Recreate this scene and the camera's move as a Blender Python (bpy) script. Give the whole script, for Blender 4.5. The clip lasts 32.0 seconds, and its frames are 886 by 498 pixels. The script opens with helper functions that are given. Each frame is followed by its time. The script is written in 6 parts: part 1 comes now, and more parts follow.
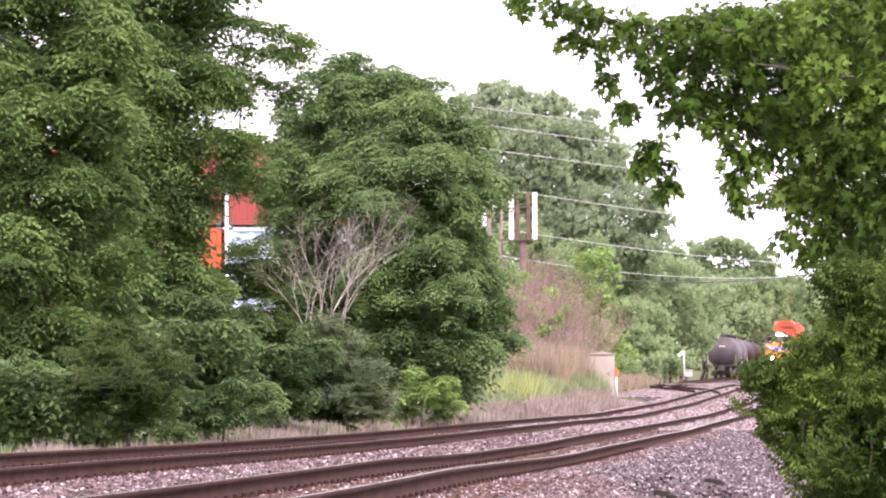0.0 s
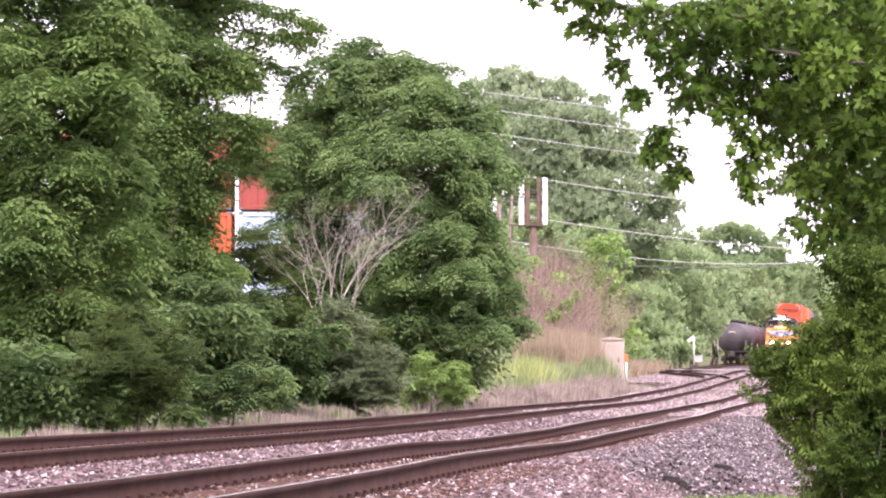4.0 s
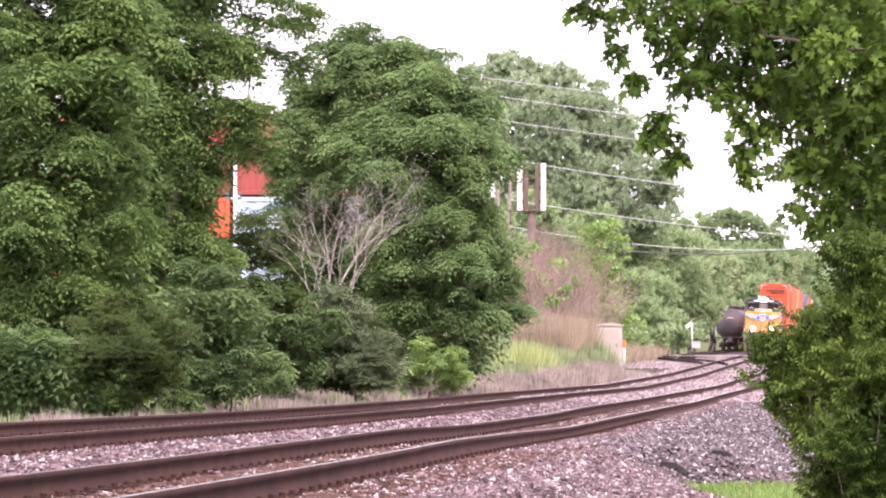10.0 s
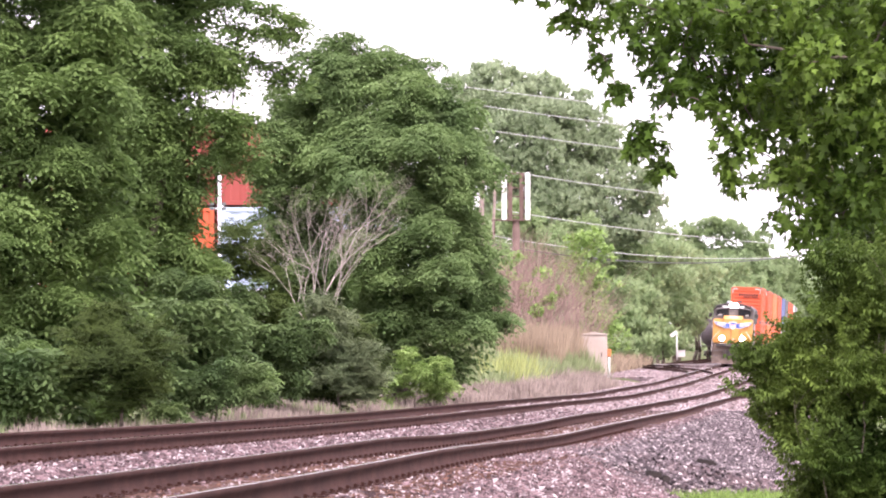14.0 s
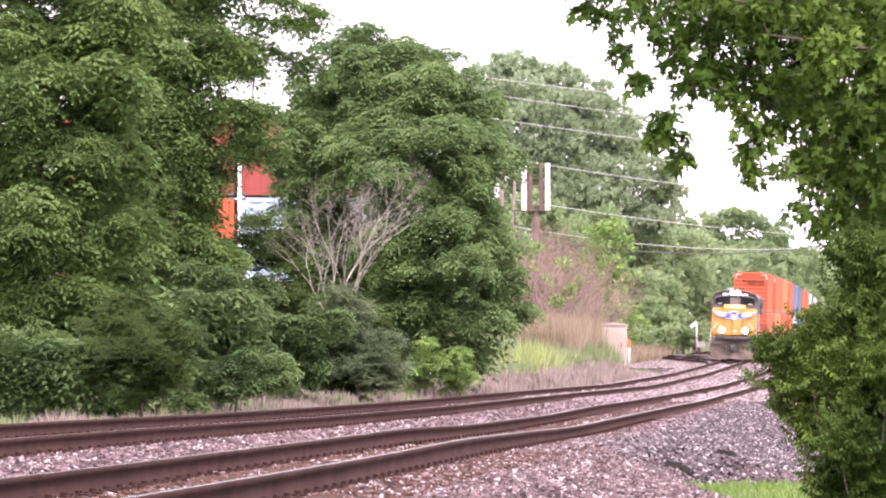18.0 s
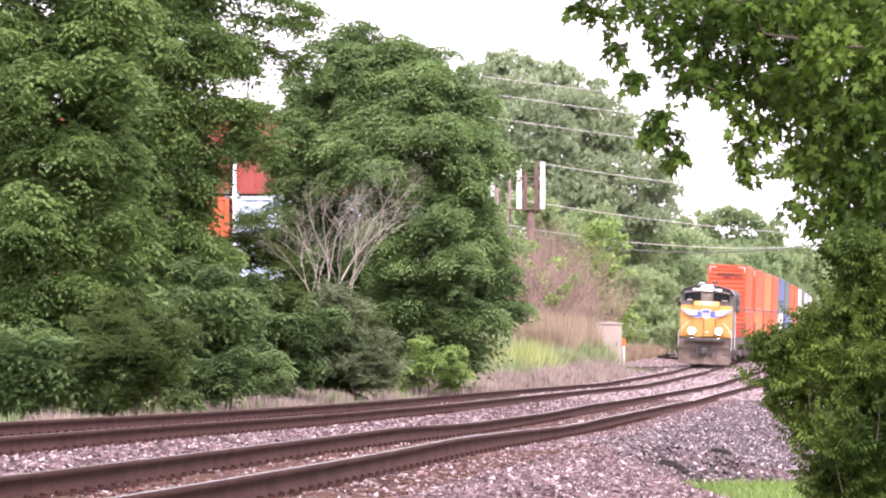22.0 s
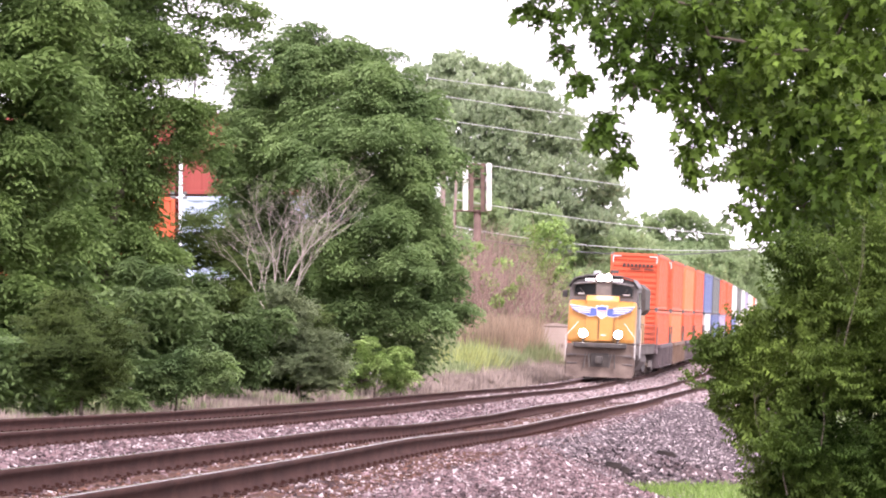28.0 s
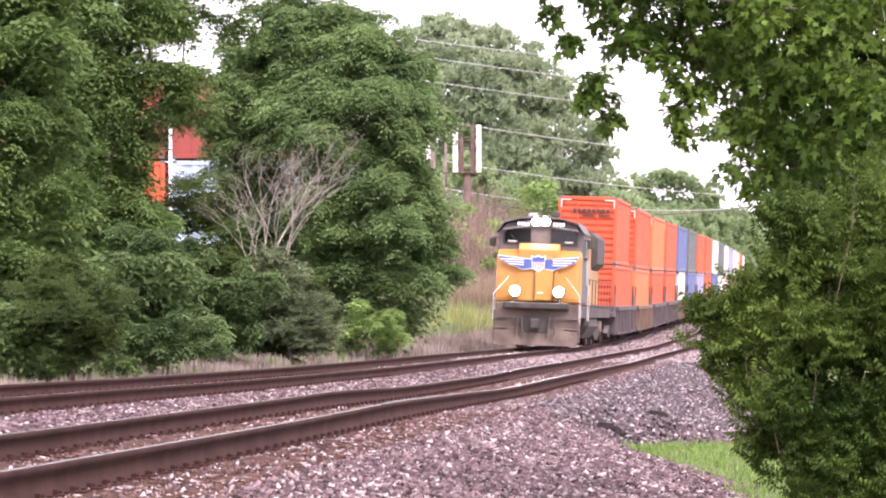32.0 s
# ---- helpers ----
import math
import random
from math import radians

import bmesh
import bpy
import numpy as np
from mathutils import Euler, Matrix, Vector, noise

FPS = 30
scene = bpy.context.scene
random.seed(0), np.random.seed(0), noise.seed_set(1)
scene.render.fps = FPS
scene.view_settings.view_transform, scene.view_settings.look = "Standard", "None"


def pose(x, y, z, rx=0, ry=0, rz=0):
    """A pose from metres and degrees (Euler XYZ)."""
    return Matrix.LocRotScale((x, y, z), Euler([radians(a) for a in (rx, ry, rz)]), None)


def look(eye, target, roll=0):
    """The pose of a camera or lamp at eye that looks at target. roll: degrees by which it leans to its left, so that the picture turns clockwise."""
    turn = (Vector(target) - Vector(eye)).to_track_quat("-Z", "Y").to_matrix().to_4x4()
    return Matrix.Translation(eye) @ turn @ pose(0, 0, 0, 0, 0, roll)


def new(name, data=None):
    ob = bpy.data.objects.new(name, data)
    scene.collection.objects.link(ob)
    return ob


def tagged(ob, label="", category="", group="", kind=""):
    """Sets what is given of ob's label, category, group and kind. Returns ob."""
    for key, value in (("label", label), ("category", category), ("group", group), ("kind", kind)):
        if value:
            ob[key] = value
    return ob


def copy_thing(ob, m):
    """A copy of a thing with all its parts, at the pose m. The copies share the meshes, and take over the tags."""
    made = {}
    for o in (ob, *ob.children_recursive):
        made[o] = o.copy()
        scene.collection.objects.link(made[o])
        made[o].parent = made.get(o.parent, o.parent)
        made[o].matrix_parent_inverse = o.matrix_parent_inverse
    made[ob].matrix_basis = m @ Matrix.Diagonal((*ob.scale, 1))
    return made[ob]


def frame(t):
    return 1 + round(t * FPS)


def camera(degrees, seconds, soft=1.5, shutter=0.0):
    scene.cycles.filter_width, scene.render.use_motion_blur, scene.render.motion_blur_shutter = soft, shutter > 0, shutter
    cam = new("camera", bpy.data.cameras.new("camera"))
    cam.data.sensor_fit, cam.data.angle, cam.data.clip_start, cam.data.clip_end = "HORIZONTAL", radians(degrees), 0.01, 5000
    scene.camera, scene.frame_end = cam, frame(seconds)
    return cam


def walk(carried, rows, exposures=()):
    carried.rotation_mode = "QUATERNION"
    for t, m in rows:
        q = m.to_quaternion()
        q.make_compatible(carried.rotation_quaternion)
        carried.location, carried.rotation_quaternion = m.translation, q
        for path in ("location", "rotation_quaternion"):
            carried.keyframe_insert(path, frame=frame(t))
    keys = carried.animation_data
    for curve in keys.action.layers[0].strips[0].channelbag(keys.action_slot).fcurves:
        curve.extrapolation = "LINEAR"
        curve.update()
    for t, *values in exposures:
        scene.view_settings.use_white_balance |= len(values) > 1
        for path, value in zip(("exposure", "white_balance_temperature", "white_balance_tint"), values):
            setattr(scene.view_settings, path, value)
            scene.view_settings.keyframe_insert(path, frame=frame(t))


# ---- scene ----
cam = camera(13.01, 32.0, soft=2.0)
EYE = Vector((0, 0, 2.0))


def aim(yaw, pitch, roll):
    """The camera's pose: turned to the right and up by degrees, leaning by roll."""
    a, b = radians(yaw), radians(pitch)
    return look(EYE, EYE + Vector((math.sin(a) * math.cos(b), math.cos(a) * math.cos(b), math.sin(b))), roll)


walk(cam, [
    (0, aim(0.117, 1.610, -0.15)),
    (0.5, aim(0.144, 1.575, -0.16)),
    (1, aim(0.107, 1.550, -0.10)),
    (1.5, aim(0.067, 1.471, -0.10)),
    (2, aim(0.080, 1.435, -0.09)),
    (2.5, aim(-0.009, 1.393, 0.02)),
    (3, aim(0.003, 1.401, -0.04)),
    (3.5, aim(-0.027, 1.384, -0.05)),
    (5.5, aim(-0.005, 1.429, 0.08)),
    (6, aim(0.032, 1.431, 0.02)),
    (6.5, aim(0.078, 1.393, 0.01)),
    (7, aim(0.064, 1.342, 0.11)),
    (7.5, aim(0.083, 1.303, 0.09)),
    (8, aim(0.122, 1.316, 0.09)),
    (8.5, aim(0.120, 1.261, 0.02)),
    (9, aim(0.029, 1.214, 0.07)),
    (9.5, aim(0.024, 1.206, 0.01)),
    (10, aim(-0.006, 1.176, 0.09)),
    (10.5, aim(0.013, 1.176, 0.10)),
    (11, aim(0.002, 1.185, 0.06)),
    (11.5, aim(0.067, 1.220, -0.15)),
    (12, aim(0.128, 1.239, -0.34)),
    (12.5, aim(0.168, 1.256, -0.24)),
    (13, aim(0.192, 1.270, -0.19)),
    (13.5, aim(0.207, 1.309, -0.15)),
    (14, aim(0.221, 1.318, -0.11)),
    (14.5, aim(0.167, 1.263, -0.19)),
    (16.5, aim(0.151, 1.216, -0.08)),
    (17, aim(0.051, 1.191, -0.04)),
    (17.5, aim(-0.001, 1.163, -0.22)),
    (18, aim(-0.072, 1.178, -0.05)),
    (18.5, aim(-0.037, 1.156, -0.10)),
    (19, aim(0.000, 1.167, 0.00)),
    (19.5, aim(-0.017, 1.175, -0.09)),
    (20, aim(-0.008, 1.218, -0.04)),
    (20.5, aim(-0.013, 1.229, -0.04)),
    (21, aim(0.005, 1.232, 0.07)),
    (21.5, aim(-0.011, 1.174, 0.06)),
    (22, aim(0.002, 1.157, -0.02)),
    (22.5, aim(0.021, 1.138, 0.07)),
    (23, aim(-0.018, 1.067, -0.09)),
    (23.5, aim(-0.063, 0.946, -0.27)),
    (24, aim(-0.003, 0.912, -0.21)),
    (24.5, aim(0.014, 0.859, -0.08)),
    (26.5, aim(0.060, 0.845, -0.04)),
    (27, aim(0.053, 0.887, 0.19)),
    (27.5, aim(0.051, 0.971, 0.32)),
    (28, aim(0.797, 1.177, 0.20)),
    (28.5, aim(1.033, 1.305, 0.35)),
    (29, aim(1.020, 1.246, 0.10)),
    (29.5, aim(1.077, 1.023, -0.23)),
    (30, aim(1.050, 0.837, -0.22)),
    (30.5, aim(1.049, 0.636, -0.30)),
    (31, aim(0.981, 0.584, -0.44)),
    (31.5, aim(0.956, 0.682, -0.13)),
    (32, aim(0.936, 0.617, -0.32)),
], exposures=[(0, 1.05, 6200, 27), (3, 1.11, 6200, 27), (27, 1.17, 6200, 27), (29, 1.04, 6200, 27), (32, 1.01, 6200, 27)])


# ---- daylight: a bright, hazy overcast sky with a weak broad sun ----
world = bpy.data.worlds.new("sky")
scene.world = world
world.use_nodes = True
wn, wl = world.node_tree.nodes, world.node_tree.links
wn.clear()
w_out, w_bg, w_sky = wn.new("ShaderNodeOutputWorld"), wn.new("ShaderNodeBackground"), wn.new("ShaderNodeTexSky")
w_mix = wn.new("ShaderNodeMixRGB")
w_sky.sky_type, w_sky.sun_disc = "NISHITA", False
w_sky.sun_elevation, w_sky.sun_rotation = radians(52), radians(150)
w_sky.air_density, w_sky.dust_density, w_sky.ozone_density = 1.0, 6.0, 0.6
w_mix.inputs[0].default_value = 0.78
w_mix.inputs[2].default_value = (10.6, 10.0, 10.1, 1)  # the cloud sheet
wl.new(w_sky.outputs[0], w_mix.inputs[1])
wl.new(w_mix.outputs[0], w_bg.inputs[0])
wl.new(w_bg.outputs[0], w_out.inputs[0])
w_bg.inputs[1].default_value = 0.14
sun = new("sun", bpy.data.lights.new("sun", "SUN"))
sun.data.energy, sun.data.angle, sun.data.color = 1.6, radians(14), (1.0, 0.95, 0.88)
sun.matrix_world = look((0, 0, 60), Vector((0, 0, 60)) - Vector((math.sin(radians(150)) * math.cos(radians(52)), math.cos(radians(150)) * math.cos(radians(52)), math.sin(radians(52)))))


# ---- materials ----
def material(name, c1, c2, scale=6.0, rough=0.8, metal=0.0, bump=0.0, bump_scale=60.0, island=0.0, fine=0.0, spread=0.0, leaf=0.0):
    """Two colours mixed by large and small noise; island/spread vary the value piece by piece; leaf lets light through."""
    m = bpy.data.materials.new(name)
    m.use_nodes = True
    n, l = m.node_tree.nodes, m.node_tree.links
    bsdf = n["Principled BSDF"]
    bsdf.inputs["Roughness"].default_value, bsdf.inputs["Metallic"].default_value = rough, metal
    co = n.new("ShaderNodeTexCoord")
    t1, t2 = n.new("ShaderNodeTexNoise"), n.new("ShaderNodeTexNoise")
    t1.inputs["Scale"].default_value, t1.inputs["Detail"].default_value = scale, 5
    t2.inputs["Scale"].default_value, t2.inputs["Detail"].default_value = bump_scale, 3
    l.new(co.outputs["Object"], t1.inputs[0])
    l.new(co.outputs["Object"], t2.inputs[0])
    ramp = n.new("ShaderNodeMapRange")
    ramp.inputs[1].default_value, ramp.inputs[2].default_value = 0.32, 0.68
    add = n.new("ShaderNodeMath")
    add.operation = "MULTIPLY_ADD"
    add.inputs[1].default_value = fine
    l.new(t2.outputs[0], add.inputs[0])
    l.new(t1.outputs[0], add.inputs[2])
    sub = n.new("ShaderNodeMath")
    sub.operation = "SUBTRACT"
    sub.inputs[1].default_value = fine * 0.5
    l.new(add.outputs[0], sub.inputs[0])
    l.new(sub.outputs[0], ramp.inputs[0])
    mix = n.new("ShaderNodeMixRGB")
    mix.inputs[1].default_value, mix.inputs[2].default_value = (*c1, 1), (*c2, 1)
    l.new(ramp.outputs[0], mix.inputs[0])
    col = mix.outputs[0]
    for amount, node, out in ((island, "ShaderNodeNewGeometry", "Random Per Island"), (spread, "ShaderNodeObjectInfo", "Random")):
        if amount:
            src, val, hsv = n.new(node), n.new("ShaderNodeMapRange"), n.new("ShaderNodeHueSaturation")
            val.inputs[3].default_value, val.inputs[4].default_value = 1 - amount, 1 + amount
            l.new(src.outputs[out], val.inputs[0])
            l.new(val.outputs[0], hsv.inputs["Value"])
            l.new(col, hsv.inputs["Color"])
            col = hsv.outputs[0]
    l.new(col, bsdf.inputs["Base Color"])
    if bump:
        bp = n.new("ShaderNodeBump")
        bp.inputs["Strength"].default_value, bp.inputs["Distance"].default_value = bump, 0.03
        l.new(t2.outputs[0], bp.inputs["Height"])
        l.new(bp.outputs[0], bsdf.inputs["Normal"])
    if leaf:
        tr, ms = n.new("ShaderNodeBsdfTranslucent"), n.new("ShaderNodeMixShader")
        ms.inputs[0].default_value = leaf
        l.new(col, tr.inputs[0])
        l.new(bsdf.outputs[0], ms.inputs[1])
        l.new(tr.outputs[0], ms.inputs[2])
        l.new(ms.outputs[0], n["Material Output"].inputs[0])
        bsdf.inputs["Specular IOR Level"].default_value = 0.15
    return m


def glow(name, colour, strength):
    m = bpy.data.materials.new(name)
    m.use_nodes = True
    b = m.node_tree.nodes["Principled BSDF"]
    b.inputs["Emission Color"].default_value, b.inputs["Emission Strength"].default_value = (*colour, 1), strength
    return m


STONE = material("ballast stone", (0.082, 0.054, 0.056), (0.21, 0.147, 0.15), 3.0, 0.8, island=0.75, fine=0.5)
STONE_PALE = material("pale quartz stone", (0.33, 0.27, 0.265), (0.54, 0.47, 0.46), 3.0, 0.6, island=0.4)
STONE_GREY = material("grey ballast stone", (0.064, 0.050, 0.053), (0.16, 0.13, 0.135), 3.0, 0.8, island=0.85, fine=0.5)
STONE_RUST = material("rust-stained stone", (0.055, 0.029, 0.022), (0.15, 0.082, 0.06), 3.0, 0.9, island=0.6, fine=0.5)
STONE_FAR = material("paler far stone", (0.17, 0.125, 0.125), (0.36, 0.28, 0.275), 3.0, 0.8, island=0.6, fine=0.5)
BALLAST = material("ballast", (0.062, 0.043, 0.044), (0.16, 0.116, 0.118), 0.7, 0.95, bump=1.0, bump_scale=22, fine=1.8)
DIRT = material("rusty fines", (0.055, 0.028, 0.02), (0.115, 0.06, 0.042), 1.5, 0.95, bump=0.6, bump_scale=30, fine=0.8)
SOIL = material("ground", (0.07, 0.12, 0.03), (0.17, 0.15, 0.09), 0.12, 0.95, bump=0.5, bump_scale=9, fine=0.7)
RUST = material("rusty rail steel", (0.037, 0.0165, 0.013), (0.061, 0.029, 0.023), 3.0, 0.9, 0.0, bump=0.2, bump_scale=40, fine=0.4)
SHINE = material("polished rail head", (0.24, 0.22, 0.20), (0.34, 0.31, 0.28), 5.0, 0.2, 0.9)
TIE = material("weathered tie", (0.075, 0.055, 0.045), (0.16, 0.12, 0.10), 4.0, 0.9, bump=0.4, bump_scale=50, spread=0.3)
BARK = material("bark", (0.07, 0.055, 0.04), (0.15, 0.12, 0.095), 4.0, 0.95, bump=0.6, bump_scale=20, fine=0.5)
DEAD = material("dead wood", (0.33, 0.28, 0.245), (0.54, 0.475, 0.43), 3.0, 0.9, fine=0.4)
TWIG = material("reddish twigs", (0.2, 0.135, 0.112), (0.35, 0.25, 0.205), 0.7, 0.9, island=0.3)
LEAF_MID = material("walnut leaves", (0.12, 0.19, 0.07), (0.225, 0.325, 0.12), 0.5, 0.6, island=0.12, leaf=0.36)
LEAF_LEFT = material("locust leaves", (0.102, 0.166, 0.052), (0.195, 0.29, 0.088), 0.7, 0.6, island=0.14, leaf=0.36)
LEAF_CEDAR = material("cedar foliage", (0.034, 0.054, 0.014), (0.07, 0.102, 0.022), 0.8, 0.7, island=0.25, leaf=0.15)
LEAF_BUSH = material("shrub leaves", (0.077, 0.13, 0.046), (0.15, 0.215, 0.076), 0.8, 0.6, island=0.25, leaf=0.3)
LEAF_LIGHT = material("fresh shrub leaves", (0.22, 0.34, 0.1), (0.33, 0.45, 0.15), 1.0, 0.55, island=0.3, leaf=0.35)
LEAF_MAPLE = material("maple leaves", (0.045, 0.092, 0.013), (0.125, 0.2, 0.031), 0.9, 0.45, island=0.5, leaf=0.4)
# the next three leaf colours are paled to stand in for distance haze
LEAF_COTTON_HAZED = material("cottonwood leaves paled for haze", (0.325, 0.405, 0.25), (0.42, 0.495, 0.315), 0.15, 0.6, island=0.15, leaf=0.45)
LEAF_FAR_HAZED = material("woodland leaves paled for haze", (0.27, 0.365, 0.18), (0.375, 0.465, 0.235), 0.15, 0.6, island=0.15, leaf=0.45)
LEAF_WOOD_HAZED = material("far woodland leaves paled for haze", (0.285, 0.38, 0.195), (0.39, 0.48, 0.255), 0.1, 0.6, island=0.12, leaf=0.45)
GRASS = material("tall grass", (0.2, 0.265, 0.115), (0.33, 0.36, 0.2), 0.4, 0.7, island=0.3, leaf=0.3)
GOLDEN = material("yellow flowering weeds", (0.33, 0.38, 0.13), (0.42, 0.45, 0.18), 0.6, 0.7, island=0.3, leaf=0.3)
STRAW = material("dry grass", (0.27, 0.21, 0.15), (0.42, 0.33, 0.23), 0.4, 0.8, island=0.3, leaf=0.2)
WEED = material("dead weeds", (0.22, 0.175, 0.15), (0.39, 0.32, 0.275), 0.5, 0.9, island=0.35)
LEAF_GREY = material("grey-green juniper foliage", (0.095, 0.128, 0.062), (0.165, 0.2, 0.1), 0.8, 0.7, island=0.3, leaf=0.15)
LEAF_THICKET = material("thicket leaves", (0.048, 0.088, 0.017), (0.15, 0.22, 0.04), 1.2, 0.6, island=0.35, leaf=0.35)
LAWN = material("lawn grass", (0.13, 0.23, 0.045), (0.24, 0.34, 0.10), 0.9, 0.7, island=0.4, leaf=0.3)

for _m in (STONE, STONE_FAR, STONE_RUST, STONE_PALE, STONE_GREY, BALLAST, DIRT, RUST, SOIL, TIE, WEED):
    _m.node_tree.nodes["Principled BSDF"].inputs["Specular IOR Level"].default_value = 0.12


# ---- the line of the railway: the plan of the far track, s metres along it ----
STEP = 2.0
LINE = [(-8.936, 0.0, 0.08888)]
for _i in range(600):
    _s = (_i + 0.5) * STEP
    _k = float(np.interp(_s, [0, 60, 120, 180, 240, 320, 700], [0.000495, 0.000137, -0.000032, -0.000012, 0.000078, -0.00003, -0.000128]))
    _x, _y, _a = LINE[-1]
    LINE.append((_x + math.sin(_a) * STEP, _y + math.cos(_a) * STEP, _a + _k * STEP))
LINE = np.array(LINE)
GRADE_S = [-60, 10, 30, 45, 60, 80, 110, 150, 200, 260, 330, 550, 1200]
GRADE_FAR = [1.5, 1.221, 1.005, 0.843, 0.640, 0.420, 0.174, -0.181, -0.293, -0.126, -0.014, -0.207, -0.207]
GRADE_NEAR = [1.5, 1.221, 0.950, 0.779, 0.548, 0.358, 0.127, -0.162, -0.297, -0.134, -0.017, -0.206, -0.206]
SPACING, CANT_FAR, CANT_NEAR = 4.288, 0.059, 0.014
_sg = np.arange(-60, 1260, 2.0)
_zf, _zn = np.interp(_sg, GRADE_S, GRADE_FAR), np.interp(_sg, GRADE_S, GRADE_NEAR)
for _i in range(4):
    for _z in (_zf, _zn):
        _z[1:-1] = 0.25 * _z[:-2] + 0.5 * _z[1:-1] + 0.25 * _z[2:]


def grade(s, d=0.0):
    """Height of the rail heads, d metres to the right of the far track: both tracks lean a little to the right."""
    f, n = np.interp(s, _sg, _zf), np.interp(s, _sg, _zn)
    u = np.clip((0.7525 - d) / 1.505, 0, 1)
    v = np.clip((d - 0.7525) / (SPACING - 1.505), 0, 1)
    w = np.clip((SPACING + 0.7525 - d) / 1.505, 0, 1)
    return f + CANT_FAR * u + (n + CANT_NEAR * w - f) * v


def plan(s, d):
    """World x, y at s along the line and d to its right."""
    s = np.asarray(s, float)
    q = np.clip(s, 0, 1198)
    a = np.interp(q, np.arange(601) * STEP, LINE[:, 2])
    x = np.interp(q, np.arange(601) * STEP, LINE[:, 0]) + (s - q) * np.sin(a)
    y = np.interp(q, np.arange(601) * STEP, LINE[:, 1]) + (s - q) * np.cos(a)
    return x + d * np.cos(a), y - d * np.sin(a), a


def heading(s):
    return float(plan(s, 0)[2])


# ---- mesh helpers ----
def mesh_of(name, verts, faces, mats, index=None, smooth=False):
    """A mesh from an array of corners and an array of equal-sized faces, or of lists."""
    me = bpy.data.meshes.new(name)
    verts = np.asarray(verts, np.float32).reshape(-1, 3)
    if isinstance(faces, np.ndarray):
        n, k = faces.shape
        me.vertices.add(len(verts))
        me.vertices.foreach_set("co", verts.ravel())
        me.loops.add(n * k)
        me.loops.foreach_set("vertex_index", faces.astype(np.int32).ravel())
        me.polygons.add(n)
        me.polygons.foreach_set("loop_start", np.arange(0, n * k, k, dtype=np.int32))
        me.update(calc_edges=True)
    else:
        me.from_pydata(verts.tolist(), [], faces)
    for m in mats if isinstance(mats, (list, tuple)) else [mats]:
        me.materials.append(m)
    if index is not None:
        me.polygons.foreach_set("material_index", np.asarray(index, np.int32))
    if smooth:
        me.polygons.foreach_set("use_smooth", np.ones(len(me.polygons), bool))
    me.validate()
    return me


def part(name, bm, mat, parent, label=""):
    """Links a bmesh as one mesh object under its thing."""
    me = bpy.data.meshes.new(name)
    bm.to_mesh(me)
    bm.free()
    for m in mat if isinstance(mat, (list, tuple)) else [mat]:
        me.materials.append(m)
    ob = new(name, me)
    ob.parent = parent
    return tagged(ob, label)


def piece(name, me, parent, m=None, label=""):
    ob = new(name, me)
    ob.parent = parent
    if m is not None:
        ob.matrix_basis = m
    return tagged(ob, label)


def thing(name, label, category, m=None, group="", kind=""):
    ob = new(name)
    if m is not None:
        ob.matrix_basis = m
    return tagged(ob, label, category, group, kind)


def box(size, at=(0, 0, 0), bevel=0.0, bm=None, rot=None):
    """A box of that size centred at a place, with rounded edges; may be added to a bmesh."""
    b = bmesh.new()
    bmesh.ops.create_cube(b, size=1.0)
    bmesh.ops.scale(b, vec=size, verts=b.verts)
    if bevel:
        bmesh.ops.bevel(b, geom=list(b.edges), offset=bevel, segments=2 if bevel > 0.025 else 1, affect="EDGES", profile=0.6)
    if rot:
        bmesh.ops.rotate(b, matrix=Euler([radians(a) for a in rot]).to_matrix(), verts=b.verts)
    bmesh.ops.translate(b, vec=at, verts=b.verts)
    return merge(bm, b)


def merge(bm, b):
    if bm is None:
        return b
    me = bpy.data.meshes.new("tmp")
    b.to_mesh(me)
    b.free()
    bm.from_mesh(me)
    bpy.data.meshes.remove(me)
    return bm


def rod(a, b, r, r2=None, seg=10, bm=None, caps=True):
    """A round bar from a to b."""
    a, b = Vector(a), Vector(b)
    r2 = r if r2 is None else r2
    bm = bm or bmesh.new()
    w = (b - a).normalized()
    u = w.cross(Vector((0, 0, 1)) if abs(w.z) < 0.9 else Vector((1, 0, 0))).normalized()
    v = w.cross(u)
    turn = [u * math.cos(6.28319 * k / seg) + v * math.sin(6.28319 * k / seg) for k in range(seg)]
    lo, hi = [bm.verts.new(a + q * r) for q in turn], [bm.verts.new(b + q * r2) for q in turn]
    for k in range(seg):
        f = bm.faces.new((lo[k - 1], lo[k], hi[k], hi[k - 1]))
        f.smooth = seg > 8
    if caps:
        bm.faces.new(lo[::-1])
        bm.faces.new(hi)
    return bm


def prism(outline, axis, lo, hi, bevel=0.0, bm=None):
    """An outline (pairs) drawn out along an axis from lo to hi. x: pairs are y, z; y: x, z; z: x, y."""
    b = bmesh.new()
    put = {"x": lambda p, q, h: (h, p, q), "y": lambda p, q, h: (p, h, q), "z": lambda p, q, h: (p, q, h)}[axis]
    f = b.faces.new([b.verts.new(put(p, q, lo)) for p, q in outline])
    e = bmesh.ops.extrude_face_region(b, geom=[f])
    shift = Vector(put(0, 0, hi)) - Vector(put(0, 0, lo))
    bmesh.ops.translate(b, vec=shift, verts=[v for v in e["geom"] if isinstance(v, bmesh.types.BMVert)])
    bmesh.ops.recalc_face_normals(b, faces=b.faces)
    if bevel:
        bmesh.ops.bevel(b, geom=list(b.edges), offset=bevel, segments=2, affect="EDGES", profile=0.6)
    return merge(bm, b)


